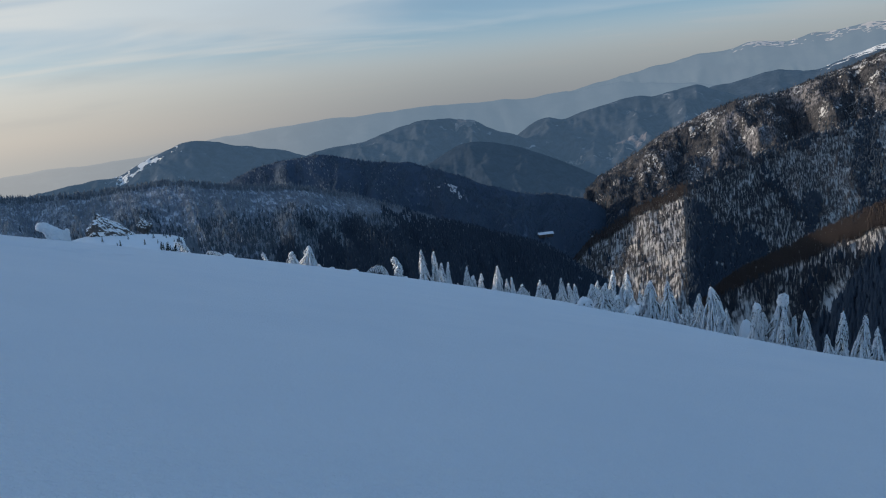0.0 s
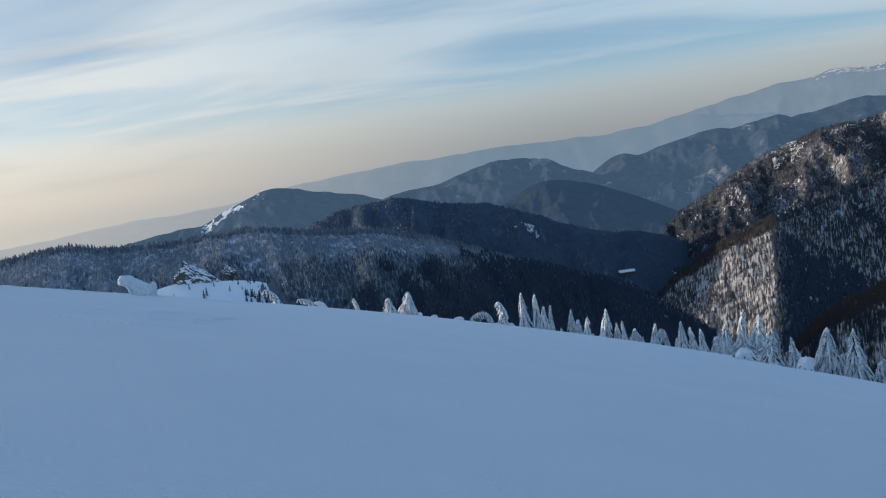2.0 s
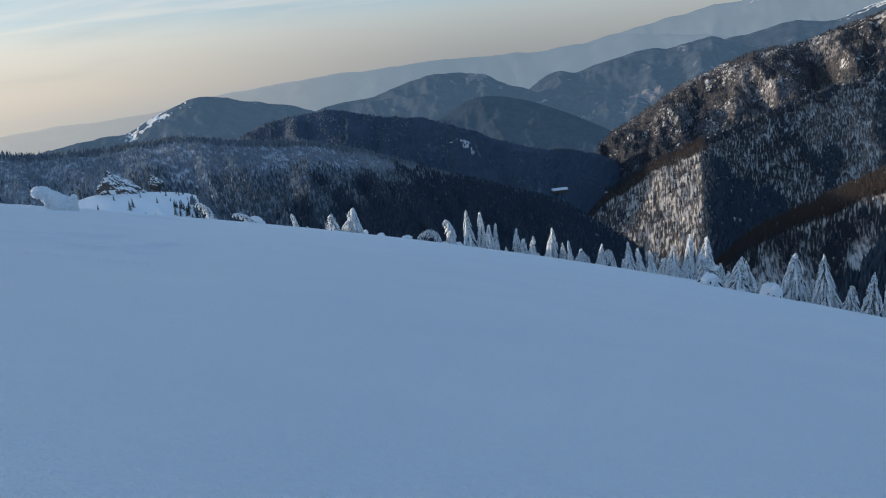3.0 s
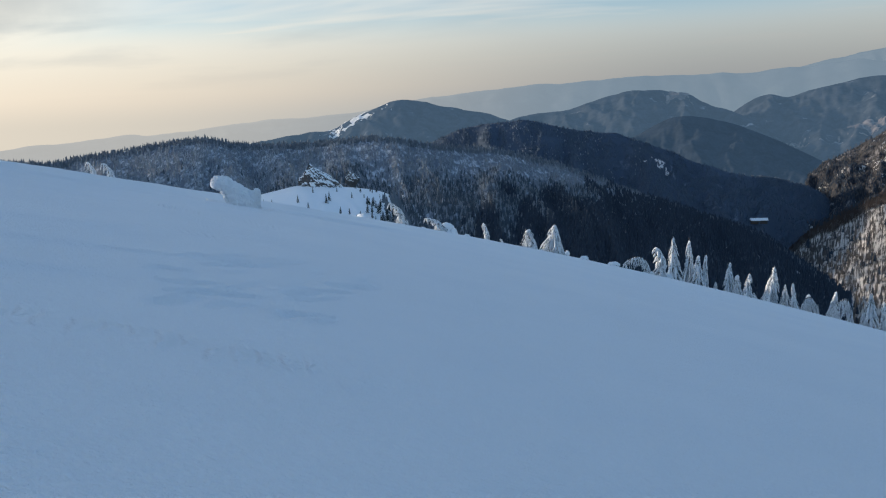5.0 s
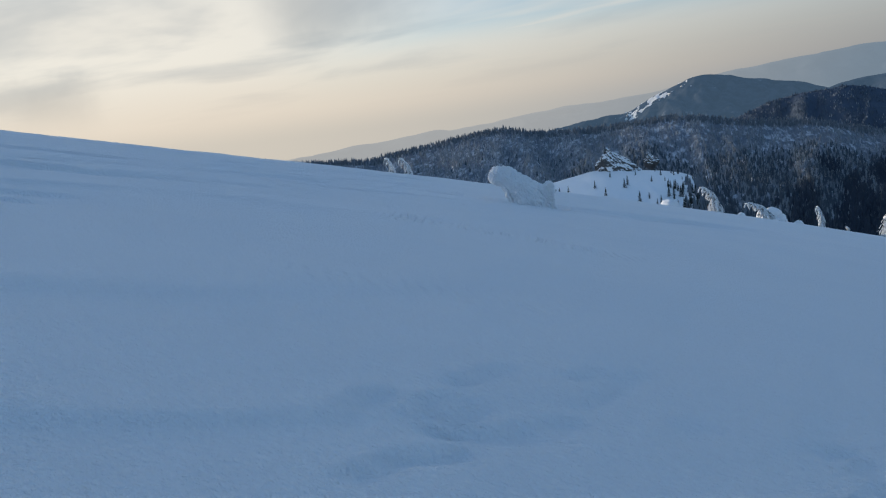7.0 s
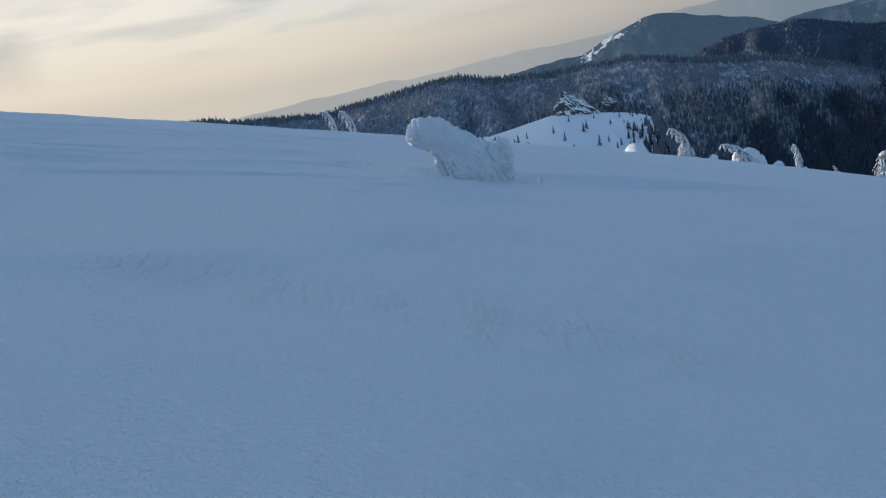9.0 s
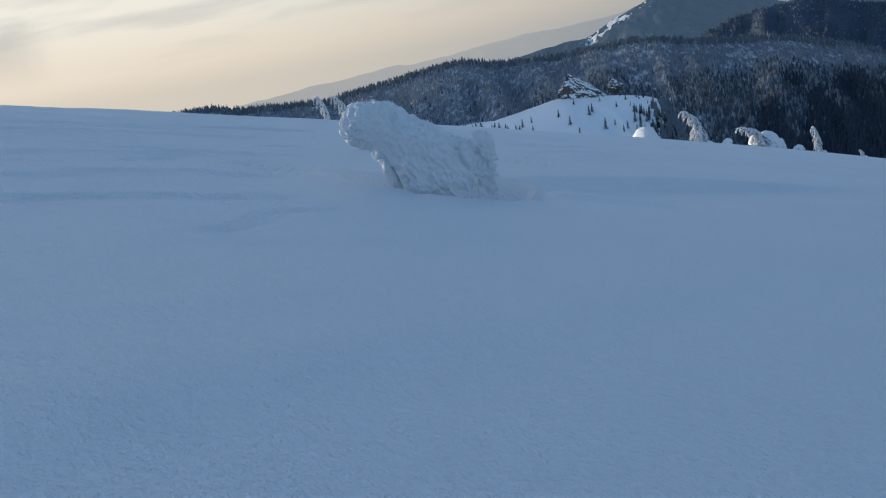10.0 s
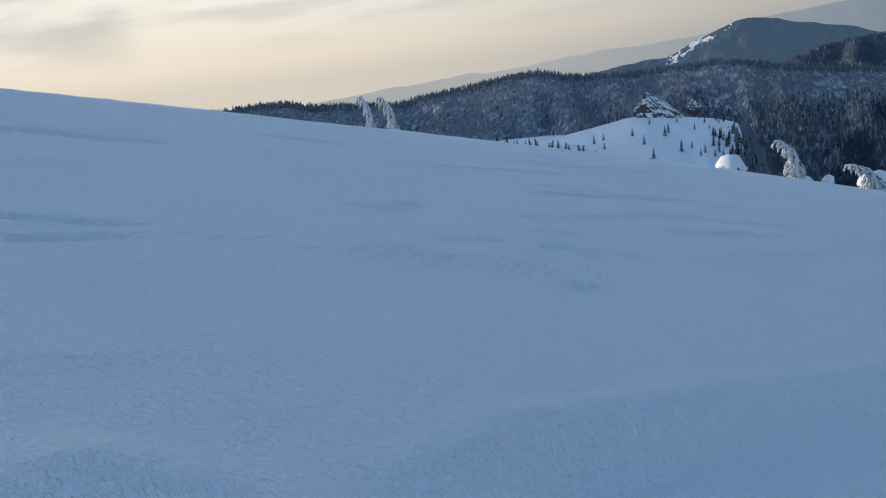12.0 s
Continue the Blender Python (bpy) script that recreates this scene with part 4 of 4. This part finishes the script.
def laden_spruce(seed, spine, reach, branches, cap, thick, droop):
    """A spruce 1 high under heavy snow: trunk along spine(t), drooping boughs as long as reach(t), snow on each."""
    rnd = random.Random(seed)
    base = new("snowy_spruce")
    trunk, crown, load = Shape(), Shape(), Shape()
    line = [spine(t / 10) for t in range(11)]
    trunk.tube([line[0] - Vector((0, 0, 0.15))] + line, [0.035] + [0.03 * (1 - 0.09 * k) + 0.003 for k in range(11)], 7)
    for k in range(branches):
        t = 0.03 + 0.94 * (k + rnd.random()) / branches
        q = k * 2.4 + rnd.uniform(-0.5, 0.5)
        out = Vector((math.cos(q), math.sin(q), 0))
        length = reach(t) * rnd.uniform(0.45, 1.25)
        start, sag = spine(t), length * droop * rnd.uniform(0.75, 1.7)
        if length < 0.02:
            continue
        r = thick * rnd.uniform(0.45, 1.0) * (0.5 + 0.5 * (1 - t))
        curve = [start + out * (length * u) + Vector((0, 0, 0.14 * length * u - sag * u * u)) for u in (0.1, 0.35, 0.6, 0.82, 1.0)]
        curve = [p + Vector((rnd.uniform(-1, 1), rnd.uniform(-1, 1), rnd.uniform(-1, 1))) * r * 0.5 for p in curve]
        crown.tube([p - Vector((0, 0, r * 0.8)) for p in curve], [r * 0.6, r * 0.95, r * 0.9, r * 0.65, r * 0.12], 4, 0.7)
        load.tube(curve, [r * g * rnd.uniform(0.6, 1.2) for g in (0.55, 1.1, 1.15, 1.05, 0.45)], 5, 0.85)
        # hanging side twigs, some white, some dark
        for u in (1, 2, 3, 3):
            side = Matrix.Rotation(rnd.choice((-1, 1)) * rnd.uniform(0.3, 1.2), 3, "Z") @ out
            p0, hang = curve[u], length * rnd.uniform(0.22, 0.48)
            tip = p0 + side * (hang * 0.55) - Vector((0, 0, hang * droop * rnd.uniform(0.5, 0.9)))
            white = rnd.random() < 0.84
            (load if white else crown).tube([p0, p0.lerp(tip, 0.55) + Vector((0, 0, hang * 0.12)), tip], [r * 0.5, r * rnd.uniform(0.35, 0.7), r * 0.12], 3)
        if rnd.random() < 0.16:
            load.lump(curve[rnd.choice((2, 3))], (r * rnd.uniform(1.2, 1.9), r * rnd.uniform(1.2, 1.9), r * rnd.uniform(0.9, 1.3)), seed + k, 0.5, 5, 7)
    if cap > 0:
        top = spine(0.93)
        load.lump(top + Vector((0, 0, -0.05)), (cap, cap * 0.95, 0.06 + cap * 0.35), seed, 0.5)
    else:
        load.tube([spine(0.86), spine(0.93), spine(1.0)], [thick * 0.7, thick * 0.6, thick * 0.15], 6)
    for k in range(3):
        q = rnd.uniform(0, 6.28)
        load.lump((0.16 * math.cos(q), 0.16 * math.sin(q), 0.03), (0.14, 0.14, 0.10), seed + k, 0.4)
    part("trunk", trunk.mesh("spruce_trunk", BARK), base)
    part("crown", crown.mesh("spruce_crown", NEEDLES), base, "dark drooping needle boughs")
    part("snow_load", load.mesh("spruce_snow_load", LOAD), base, "thick white snow on the boughs")
    return base


def straight(wave):
    return lambda t: Vector((wave * math.sin(3 * t), wave * math.cos(2.3 * t) - wave, t))


def hooked(lean, hook):
    """A bent leader: it leans to -x, and its tip hangs over."""
    return lambda t: Vector((-lean * t * t - hook * max(0, t - 0.72) * 2.2, 0.02 * math.sin(5 * t), t - 1.4 * max(0, t - 0.86) ** 1.3))


def arched(t):
    """A sapling bowed right over by its load."""
    return Vector((-1.15 * (1 - math.cos(2.0 * t)) * 0.75, 0, math.sin(2.6 * t) * 0.92))


def mound(seed, tall):
    base = new("buried_bush")
    load, crown = Shape(), Shape()
    load.lump((0, 0, 0.30), (0.50, 0.46, 0.70 * tall), seed, 0.35, 10, 16)
    load.lump((0.22, 0.1, 0.15), (0.34, 0.32, 0.45), seed + 5, 0.4)
    load.lump((-0.25, -0.1, 0.2), (0.30, 0.30, 0.50), seed + 9, 0.4)
    for k in range(16):
        q = k * 2.4
        p = Vector((0.44 * math.cos(q), 0.42 * math.sin(q), 0.45 - 0.02 * k))
        d = Vector((math.cos(q), math.sin(q), -0.8)) * 0.14
        crown.tube([p, p + d * 0.6, p + d], [0.035, 0.03, 0.008], 5)
    part("crown", crown.mesh("bush_crown", NEEDLES), base, "dark twig ends")
    part("snow_load", load.mesh("bush_snow_load", RIME), base, "smooth mound of snow")
    return base


SPIRE = "snow-laden young spruce with drooping white boughs on the slope"
DOME = "broad spruce buried under a rounded cap of snow"
BENT = "slim spruce bent over by wind and crusted with snow"
BUSH = "low bush buried under a rounded snow mound"
ARCH = "sapling bowed into an arch by its load of snow"
kinds = {
    0: (laden_spruce(1, straight(0.030), lambda t: 0.30 * (1 - t) ** 0.85 + 0.03, 115, 0, 0.034, 1.5), SPIRE),
    1: (laden_spruce(2, straight(-0.036), lambda t: 0.25 * (1 - t) ** 0.7 + 0.03, 105, 0.03, 0.036, 1.7), SPIRE),
    2: (laden_spruce(3, straight(0.034), lambda t: 0.32 * (1 - t) ** 0.9 + 0.03, 115, 0, 0.033, 1.4), SPIRE),
    3: (laden_spruce(4, straight(0.008), lambda t: 0.36 * max(0, 1 - t**2.0) ** 0.7 + 0.02, 150, 0.05, 0.038, 1.8), DOME),
    4: (laden_spruce(5, straight(-0.01), lambda t: 0.28 * max(0, 1 - t**3) ** 0.7 + 0.03, 120, 0.11, 0.042, 1.6), DOME),
    5: (laden_spruce(6, hooked(0.28, 0.30), lambda t: 0.15 * (1 - t) ** 0.5 + 0.05, 110, 0, 0.042, 1.7), BENT),
    6: (laden_spruce(7, hooked(0.12, 0.16), lambda t: 0.12 * (1 - t) ** 0.4 + 0.04, 105, 0.04, 0.044, 1.7), BENT),
    7: (mound(11, 1.0), BUSH),
    8: (mound(17, 0.75), BUSH),
    9: (laden_spruce(8, arched, lambda t: 0.20 * (1 - abs(t - 0.5)) + 0.02, 90, 0, 0.034, 2.0), ARCH),
}


def plant(rows, group, grown=1.0):
    """Rows of x, y, height, width and kind."""
    rnd = random.Random(len(rows))
    for x, y, h, wide, kind in rows:
        h, wide = (h, wide) if kind in (7, 8) else (h * grown, wide * grown)
        master, label = kinds[kind]
        turn = rnd.uniform(0, 360) if kind in (0, 1, 2, 3, 4, 7, 8) else 22 + rnd.uniform(-12, 12)
        spread = wide / (0.46 if kind < 3 else 0.62 if kind < 5 else 0.42 if kind < 7 else 1.0 if kind < 9 else 1.4)
        h, z = h + float(brow(x, y)), float(ground_height(x, y)) - 0.04
        ob = copy_thing(master, pose(x, y, z, rnd.uniform(-7, 7), rnd.uniform(-7, 7), turn) @ Matrix.Diagonal((spread, spread, h, 1)))
        tagged(ob, label, "tree" if kind not in (7, 8) else "bush", group)


# the grove beside the slope, nearest first
plant([(17.4, 52.8, 3.03, 2.6, 3), (17.3, 46.3, 1.98, 1.4, 4), (18.2, 45.9, 2.69, 2.0, 4), (14.9, 63.1, 3.21, 2.3, 3), (16.3, 60.6, 3.29, 2.0, 0),
       (16.8, 57.3, 2.32, 1.7, 2), (17.1, 55.0, 1.92, 1.0, 1), (19.4, 46.1, 1.60, 1.1, 1), (19.5, 44.9, 1.86, 1.5, 0), (19.1, 42.9, 0.65, 1.1, 2),
       (16.3, 64.8, 1.54, 1.1, 2), (16.3, 58.5, 1.01, 1.1, 2), (18.9, 52.2, 0.59, 0.8, 1), (15.0, 66.5, 0.99, 1.6, 7), (11.1, 62.0, 2.32, 1.7, 2),
       (12.8, 74.3, 2.45, 2.0, 0), (13.8, 73.9, 1.93, 1.0, 1)], "snowy spruces of the grove")
plant([(20.0, 41.4, 2.13, 1.3, 1), (20.0, 40.3, 2.31, 1.4, 0), (19.4, 37.2, 1.58, 1.2, 2), (19.0, 40.8, 0.71, 1.1, 2), (19.8, 36.6, 2.03, 1.1, 1), (21.5, 47.3, 0.47, 0.9, 0),
       (20.6, 43.3, 1.13, 1.1, 2), (12.9, 60.6, 0.93, 0.9, 8), (16.7, 63.9, 1.88, 1.1, 1), (16.4, 53.5, 2.23, 1.0, 2), (15.3, 93.8, 1.84, 1.1, 4), (16.3, 93.6, 1.84, 1.1, 1),
       (15.3, 102.9, 3.55, 1.4, 1), (18.0, 50.3, 0.71, 1.0, 7), (18.6, 49.2, 0.54, 0.9, 2)], "snowy spruces of the grove")
plant([(20.5, 107.1, 6.74, 2.2, 1), (22.0, 107.7, 6.98, 3.1, 0), (22.8, 105.5, 3.73, 1.9, 2), (18.7, 81.8, 2.70, 1.9, 2), (10.1, 64.6, 1.09, 1.5, 8),
       (13.7, 71.8, 1.36, 0.9, 1), (17.5, 108.5, 3.12, 2.1, 4), (18.6, 107.1, 4.80, 2.2, 0), (15.6, 112.1, 4.45, 1.7, 1), (14.7, 113.3, 4.75, 2.0, 0),
       (13.1, 115.7, 3.95, 3.0, 9), (11.6, 118.1, 4.24, 1.6, 1), (10.5, 119.3, 3.43, 2.4, 9), (9.3, 120.5, 3.20, 1.5, 4), (8.3, 122.7, 4.39, 1.4, 1)],
      "snowy spruces of the row")
rng = random.Random(77)
filler = []
for x, y, h in ((17.9, 48.2, 1.7), (18.4, 44.4, 1.5), (16.9, 50.6, 1.5), (17.2, 59.0, 1.4), (16.0, 62.0, 1.6), (15.7, 68.9, 1.2), (13.4, 77.5, 1.5), (14.2, 80.8, 1.3), (16.8, 84.6, 1.9),
                (15.9, 90.2, 1.5), (16.9, 97.5, 1.6), (16.0, 99.8, 1.8), (19.6, 106.4, 2.6), (16.6, 110.4, 2.4), (13.9, 114.4, 2.6), (12.3, 116.9, 2.4), (9.9, 119.8, 2.2), (6.4, 124.6, 2.3), (4.5, 126.3, 2.2), (0.1, 129.8, 2.4)):
    filler.append((x + rng.uniform(-0.5, 0.5), y + rng.uniform(-0.5, 0.5), h * rng.uniform(0.85, 1.1), rng.uniform(1.0, 1.7), rng.choice((1, 2, 4, 0, 2, 3))))
plant(filler, "low snowy growth between the spruces")
plant([(7.1, 123.9, 3.16, 1.5, 2), (5.6, 125.1, 5.02, 2.1, 0), (3.3, 127.4, 3.65, 1.6, 1), (2.3, 128.5, 3.11, 1.5, 4), (1.2, 129.6, 4.38, 1.6, 0),
       (-2.0, 129.8, 4.57, 1.3, 1), (-3.0, 128.8, 4.25, 1.9, 2), (-4.1, 129.9, 6.01, 1.8, 1), (-5.6, 129.9, 5.77, 2.1, 0), (-7.8, 101.9, 2.87, 1.6, 6),
       (-9.0, 98.5, 1.56, 2.6, 9), (-17.7, 93.3, 2.31, 2.0, 3), (-20.6, 99.0, 1.69, 1.5, 4), (-14.4, 89.7, 0.41, 0.7, 8), (-11.8, 88.9, 0.47, 1.2, 8)],
      "snowy spruces along the brow", 1.2)
plant([(-31.3, 129.5, 2.82, 1.1, 6), (-33.2, 112.6, 2.20, 1.5, 5), (-32.0, 112.9, 0.99, 1.1, 7), (-30.5, 113.3, 0.69, 0.9, 8), (-33.9, 115.5, 1.58, 2.6, 7),
       (-41.9, 124.0, 3.47, 1.7, 5), (-39.4, 124.6, 0.93, 1.2, 7), (-50.6, 131.8, 2.20, 2.9, 7), (-24.8, 106.3, 0.55, 0.4, 6), (-69.7, 97.5, 3.9, 1.0, 5),
       (-68.2, 98.7, 3.9, 1.2, 5), (-89.0, 169.3, 3.4, 2.0, 2), (-87.4, 172.1, 3.8, 1.8, 0), (-84.9, 171.5, 3.0, 1.9, 2), (-16.0, 91.0, 0.51, 0.5, 7)],
      "bent snowy spruces on the brow", 1.22)
for master, _ in kinds.values():
    for ob in (*master.children_recursive, master):
        bpy.data.objects.remove(ob)

# ---------------------------------------------------------------- young spruces on the knoll


def young_spruce(seed):
    rnd = random.Random(seed)
    base = new("young_spruce")
    trunk, crown = Shape(), Shape()
    trunk.tube([Vector((0, 0, -0.1)), Vector((0, 0, 0.5)), Vector((0, 0, 1.0))], [0.03, 0.02, 0.004], 5)
    for k in range(34):
        t = 0.08 + 0.88 * k / 34
        q, length = k * 2.4, (0.27 * (1 - t) + 0.02) * rnd.uniform(0.75, 1.15)
        out = Vector((math.cos(q), math.sin(q), -0.35))
        p = Vector((0, 0, t))
        crown.tube([p, p + out * length * 0.55, p + out * length], [0.03, 0.045, 0.006], 4, 0.6)
    part("trunk", trunk.mesh("young_trunk", BARK), base)
    part("crown", crown.mesh("young_crown", NEEDLES), base)
    return base


masters = [young_spruce(k) for k in range(3)]
rnd = random.Random(12)
placed = 0
while placed < 150:
    a, s = rnd.uniform(17.0, 29.5), rnd.uniform(0.02, 0.75)
    if rnd.random() > (0.035 if a > 22.5 else (0.10 + 0.9 * min(1, max(0, (21.5 - a) / 3))) * (0.35 + 0.65 * (s > 0.30))) or abs(a - 23.35) < 1.9 and s < 0.12:
        continue
    h = rnd.uniform(1.6, 3.2) if s < 0.3 else rnd.uniform(2.4, 5.2)
    ob = copy_thing(masters[placed % 3], Matrix.Translation(set_on(knoll, a, s, 0.1)) @ pose(0, 0, 0, 0, 0, rnd.uniform(0, 360)) @ Matrix.Diagonal((h, h, h, 1)))
    tagged(ob, "small dark spruce standing in the snow of the knoll", "tree", "young spruces on the knoll")
    placed += 1
for k in range(14):
    share = k / 13 + rnd.uniform(-0.03, 0.03)
    x, y, h = -45.2 + 3.6 * share, 80.8 + 2.1 * share + rnd.uniform(-0.5, 0.5), rnd.uniform(0.22, 0.48)
    ob = copy_thing(masters[k % 3], Matrix.Translation((x, y, float(ground_height(x, y)) - 0.03)) @ pose(0, 0, 0, rnd.uniform(-12, 12), rnd.uniform(-12, 12), rnd.uniform(0, 360)) @ Matrix.Diagonal((1.5 * h, 1.5 * h, h, 1)))
    tagged(ob, "tiny dark spruce tip poking out of the snow on the brow", "tree", "spruce tips on the brow")
for master in masters:
    for ob in (*master.children_recursive, master):
        bpy.data.objects.remove(ob)

# ---------------------------------------------------------------- the rime-crusted sapling beside the path
ALONG, ACROSS = Vector((0.95, 0.32, 0)).normalized(), Vector((0.32, -0.95, 0)).normalized()
HEART = Vector((-23.1, 45.5, 0))


def spot(s, n, z):
    return HEART + ALONG * s + ACROSS * n + Vector((0, 0, z))


# cracks and pits on the side that faces the path: from, to (along, height), width, depth
CREASES = (((-0.33, -3.90), (-0.24, -4.10), 0.030, 0.06), ((-0.24, -4.10), (-0.13, -4.46), 0.034, 0.10), ((0.20, -4.18), (0.33, -4.38), 0.016, 0.035),
           ((-0.13, -3.46), (-0.11, -3.52), 0.05, 0.06), ((0.56, -3.86), (0.62, -4.12), 0.04, 0.07), ((-0.44, -3.90), (-0.38, -3.98), 0.02, 0.04))


def crusted_sapling():
    """A sapling bent over and wholly encased in rime: head, sloping back, a knob at the tail, and a foot."""
    bm = bmesh.new()
    head = ((-0.62, 0.00, -3.56, 0.28), (-0.42, 0.00, -3.58, 0.29), (-0.70, 0.02, -3.60, 0.21), (-0.75, 0.06, -3.64, 0.14), (-0.50, 0.03, -3.70, 0.18))
    back_line = ((-0.30, 0.0, -3.66, 0.29), (-0.13, 0.0, -3.78, 0.29), (0.04, 0.0, -3.88, 0.30), (0.19, 0.0, -3.99, 0.30), (0.34, 0.0, -4.07, 0.30), (0.46, 0.0, -4.10, 0.27))
    foot = ((-0.36, 0.04, -3.90, 0.19), (-0.31, 0.06, -4.05, 0.17), (-0.25, 0.08, -4.22, 0.16), (-0.19, 0.10, -4.38, 0.16), (-0.14, 0.10, -4.62, 0.20))
    flank_low = ((0.0, 0.0, -4.08, 0.30), (-0.06, 0.06, -4.42, 0.22), (-0.06, 0.08, -4.68, 0.28), (0.12, 0.02, -4.35, 0.31), (0.12, 0.04, -4.62, 0.33), (0.36, 0.02, -4.33, 0.33), (0.40, 0.05, -4.62, 0.34),
                 (0.60, 0.02, -4.28, 0.28), (0.60, 0.06, -4.60, 0.30), (0.66, 0.06, -4.78, 0.27))
    knob = ((0.76, 0.10, -3.96, 0.155), (0.80, 0.10, -4.08, 0.14), (0.77, 0.10, -4.24, 0.15), (0.77, 0.10, -4.44, 0.15), (0.79, 0.10, -4.68, 0.16))
    for s, n, z, r in head + back_line + foot + flank_low + knob:
        bmesh.ops.create_icosphere(bm, subdivisions=3, radius=r * 1.02, matrix=Matrix.Translation(spot(s * 0.965 + 0.06, n, z)))
    me = bpy.data.meshes.new("sapling_lumps")
    bm.to_mesh(me)
    bm.free()
    raw = new("sapling_lumps", me)
    re = raw.modifiers.new("skin", "REMESH")
    re.mode, re.voxel_size = "VOXEL", 0.011
    sm = raw.modifiers.new("soften", "SMOOTH")
    sm.factor, sm.iterations = 0.5, 10
    skin = bpy.data.meshes.new_from_object(raw.evaluated_get(bpy.context.evaluated_depsgraph_get()))
    bpy.data.objects.remove(raw)
    skin.name = "rime_crust"
    shapes = []
    for v in skin.vertices:
        p, q = v.co.copy(), v.normal.copy()
        big = noise.fractal(p * 3.6, 1.0, 2.0, 2) * 0.018
        along, across = p.dot(ALONG) - HEART.dot(ALONG), p.dot(ACROSS) - HEART.dot(ACROSS)
        warp = noise.noise_vector(p * 5) * 0.25
        # scales hang down the body, finer and rougher on the head and the tail
        t = Vector((along * 10 + p.z * 5, across * 9, p.z * 5 - along * 2)) + warp * 2
        rough = 0.9 + 0.35 * min(1.0, max(0.0, (-0.30 - along) * 3)) + 0.7 * min(1.0, max(0.0, (along - 0.60) * 6))
        dents = min(0.75, noise.noise(t * 1.5, noise_basis="VORONOI_F1")) * 0.028
        chips = min(0.6, noise.noise(t * 3.4 + Vector((3, 5, 1)), noise_basis="VORONOI_F1")) * 0.018
        scales = max(-0.2, noise.noise(t * 0.9 + Vector((7, 0, 3)))) * 0.024
        fine = noise.fractal(p * 30, 1.0, 2.0, 3) * 0.005
        carve = 0.0
        for (s0, z0), (s1, z1), wide, deep in CREASES:
            share = min(1.0, max(0.0, ((along - s0) * (s1 - s0) + (p.z - z0) * (z1 - z0)) / ((s1 - s0) ** 2 + (z1 - z0) ** 2)))
            off = math.hypot(along - s0 - share * (s1 - s0), p.z - z0 - share * (z1 - z0)) + 0.012 * noise.noise(p * 14)
            carve += deep * math.exp(-((off / wide) ** 2)) * (across > -0.02)
        shapes.append(p + q * (big + (dents + chips) * rough + scales + fine - 0.03 - carve))
    for v, p in zip(skin.vertices, shapes):
        v.co = p
    skin.materials.clear()
    skin.materials.append(RIME)
    skin.shade_smooth()
    base = new("crusted_sapling")
    base.location = spot(0.2, 0, -4.5)
    crust = part("rime_crust", skin, base)
    crust.location = -base.location
    rnd = random.Random(9)
    for s, n, z, length in ((-0.29, 0.15, -3.69, 0.05), (0.52, 0.24, -3.80, 0.013), (0.91, 0.15, -4.20, 0.015), (-0.22, 0.14, -4.38, 0.035)):
        twig = Shape()
        p = spot(s, n - 0.03, z)
        d = (ACROSS * 0.8 + ALONG * rnd.uniform(-0.8, 0.8) + Vector((0, 0, rnd.uniform(-0.5, 0.4)))).normalized() * length
        twig.tube([p - d * 0.6, p + d * 0.4, p + d], [length * 0.25, length * 0.2, 0.003], 6)
        part("twig", twig.mesh("twig", NEEDLES), base, "dark twig poking out of the rime").location = -base.location
    return base


tagged(crusted_sapling(), "bent sapling wholly encased in white rime, standing in a scoured hollow", "tree")
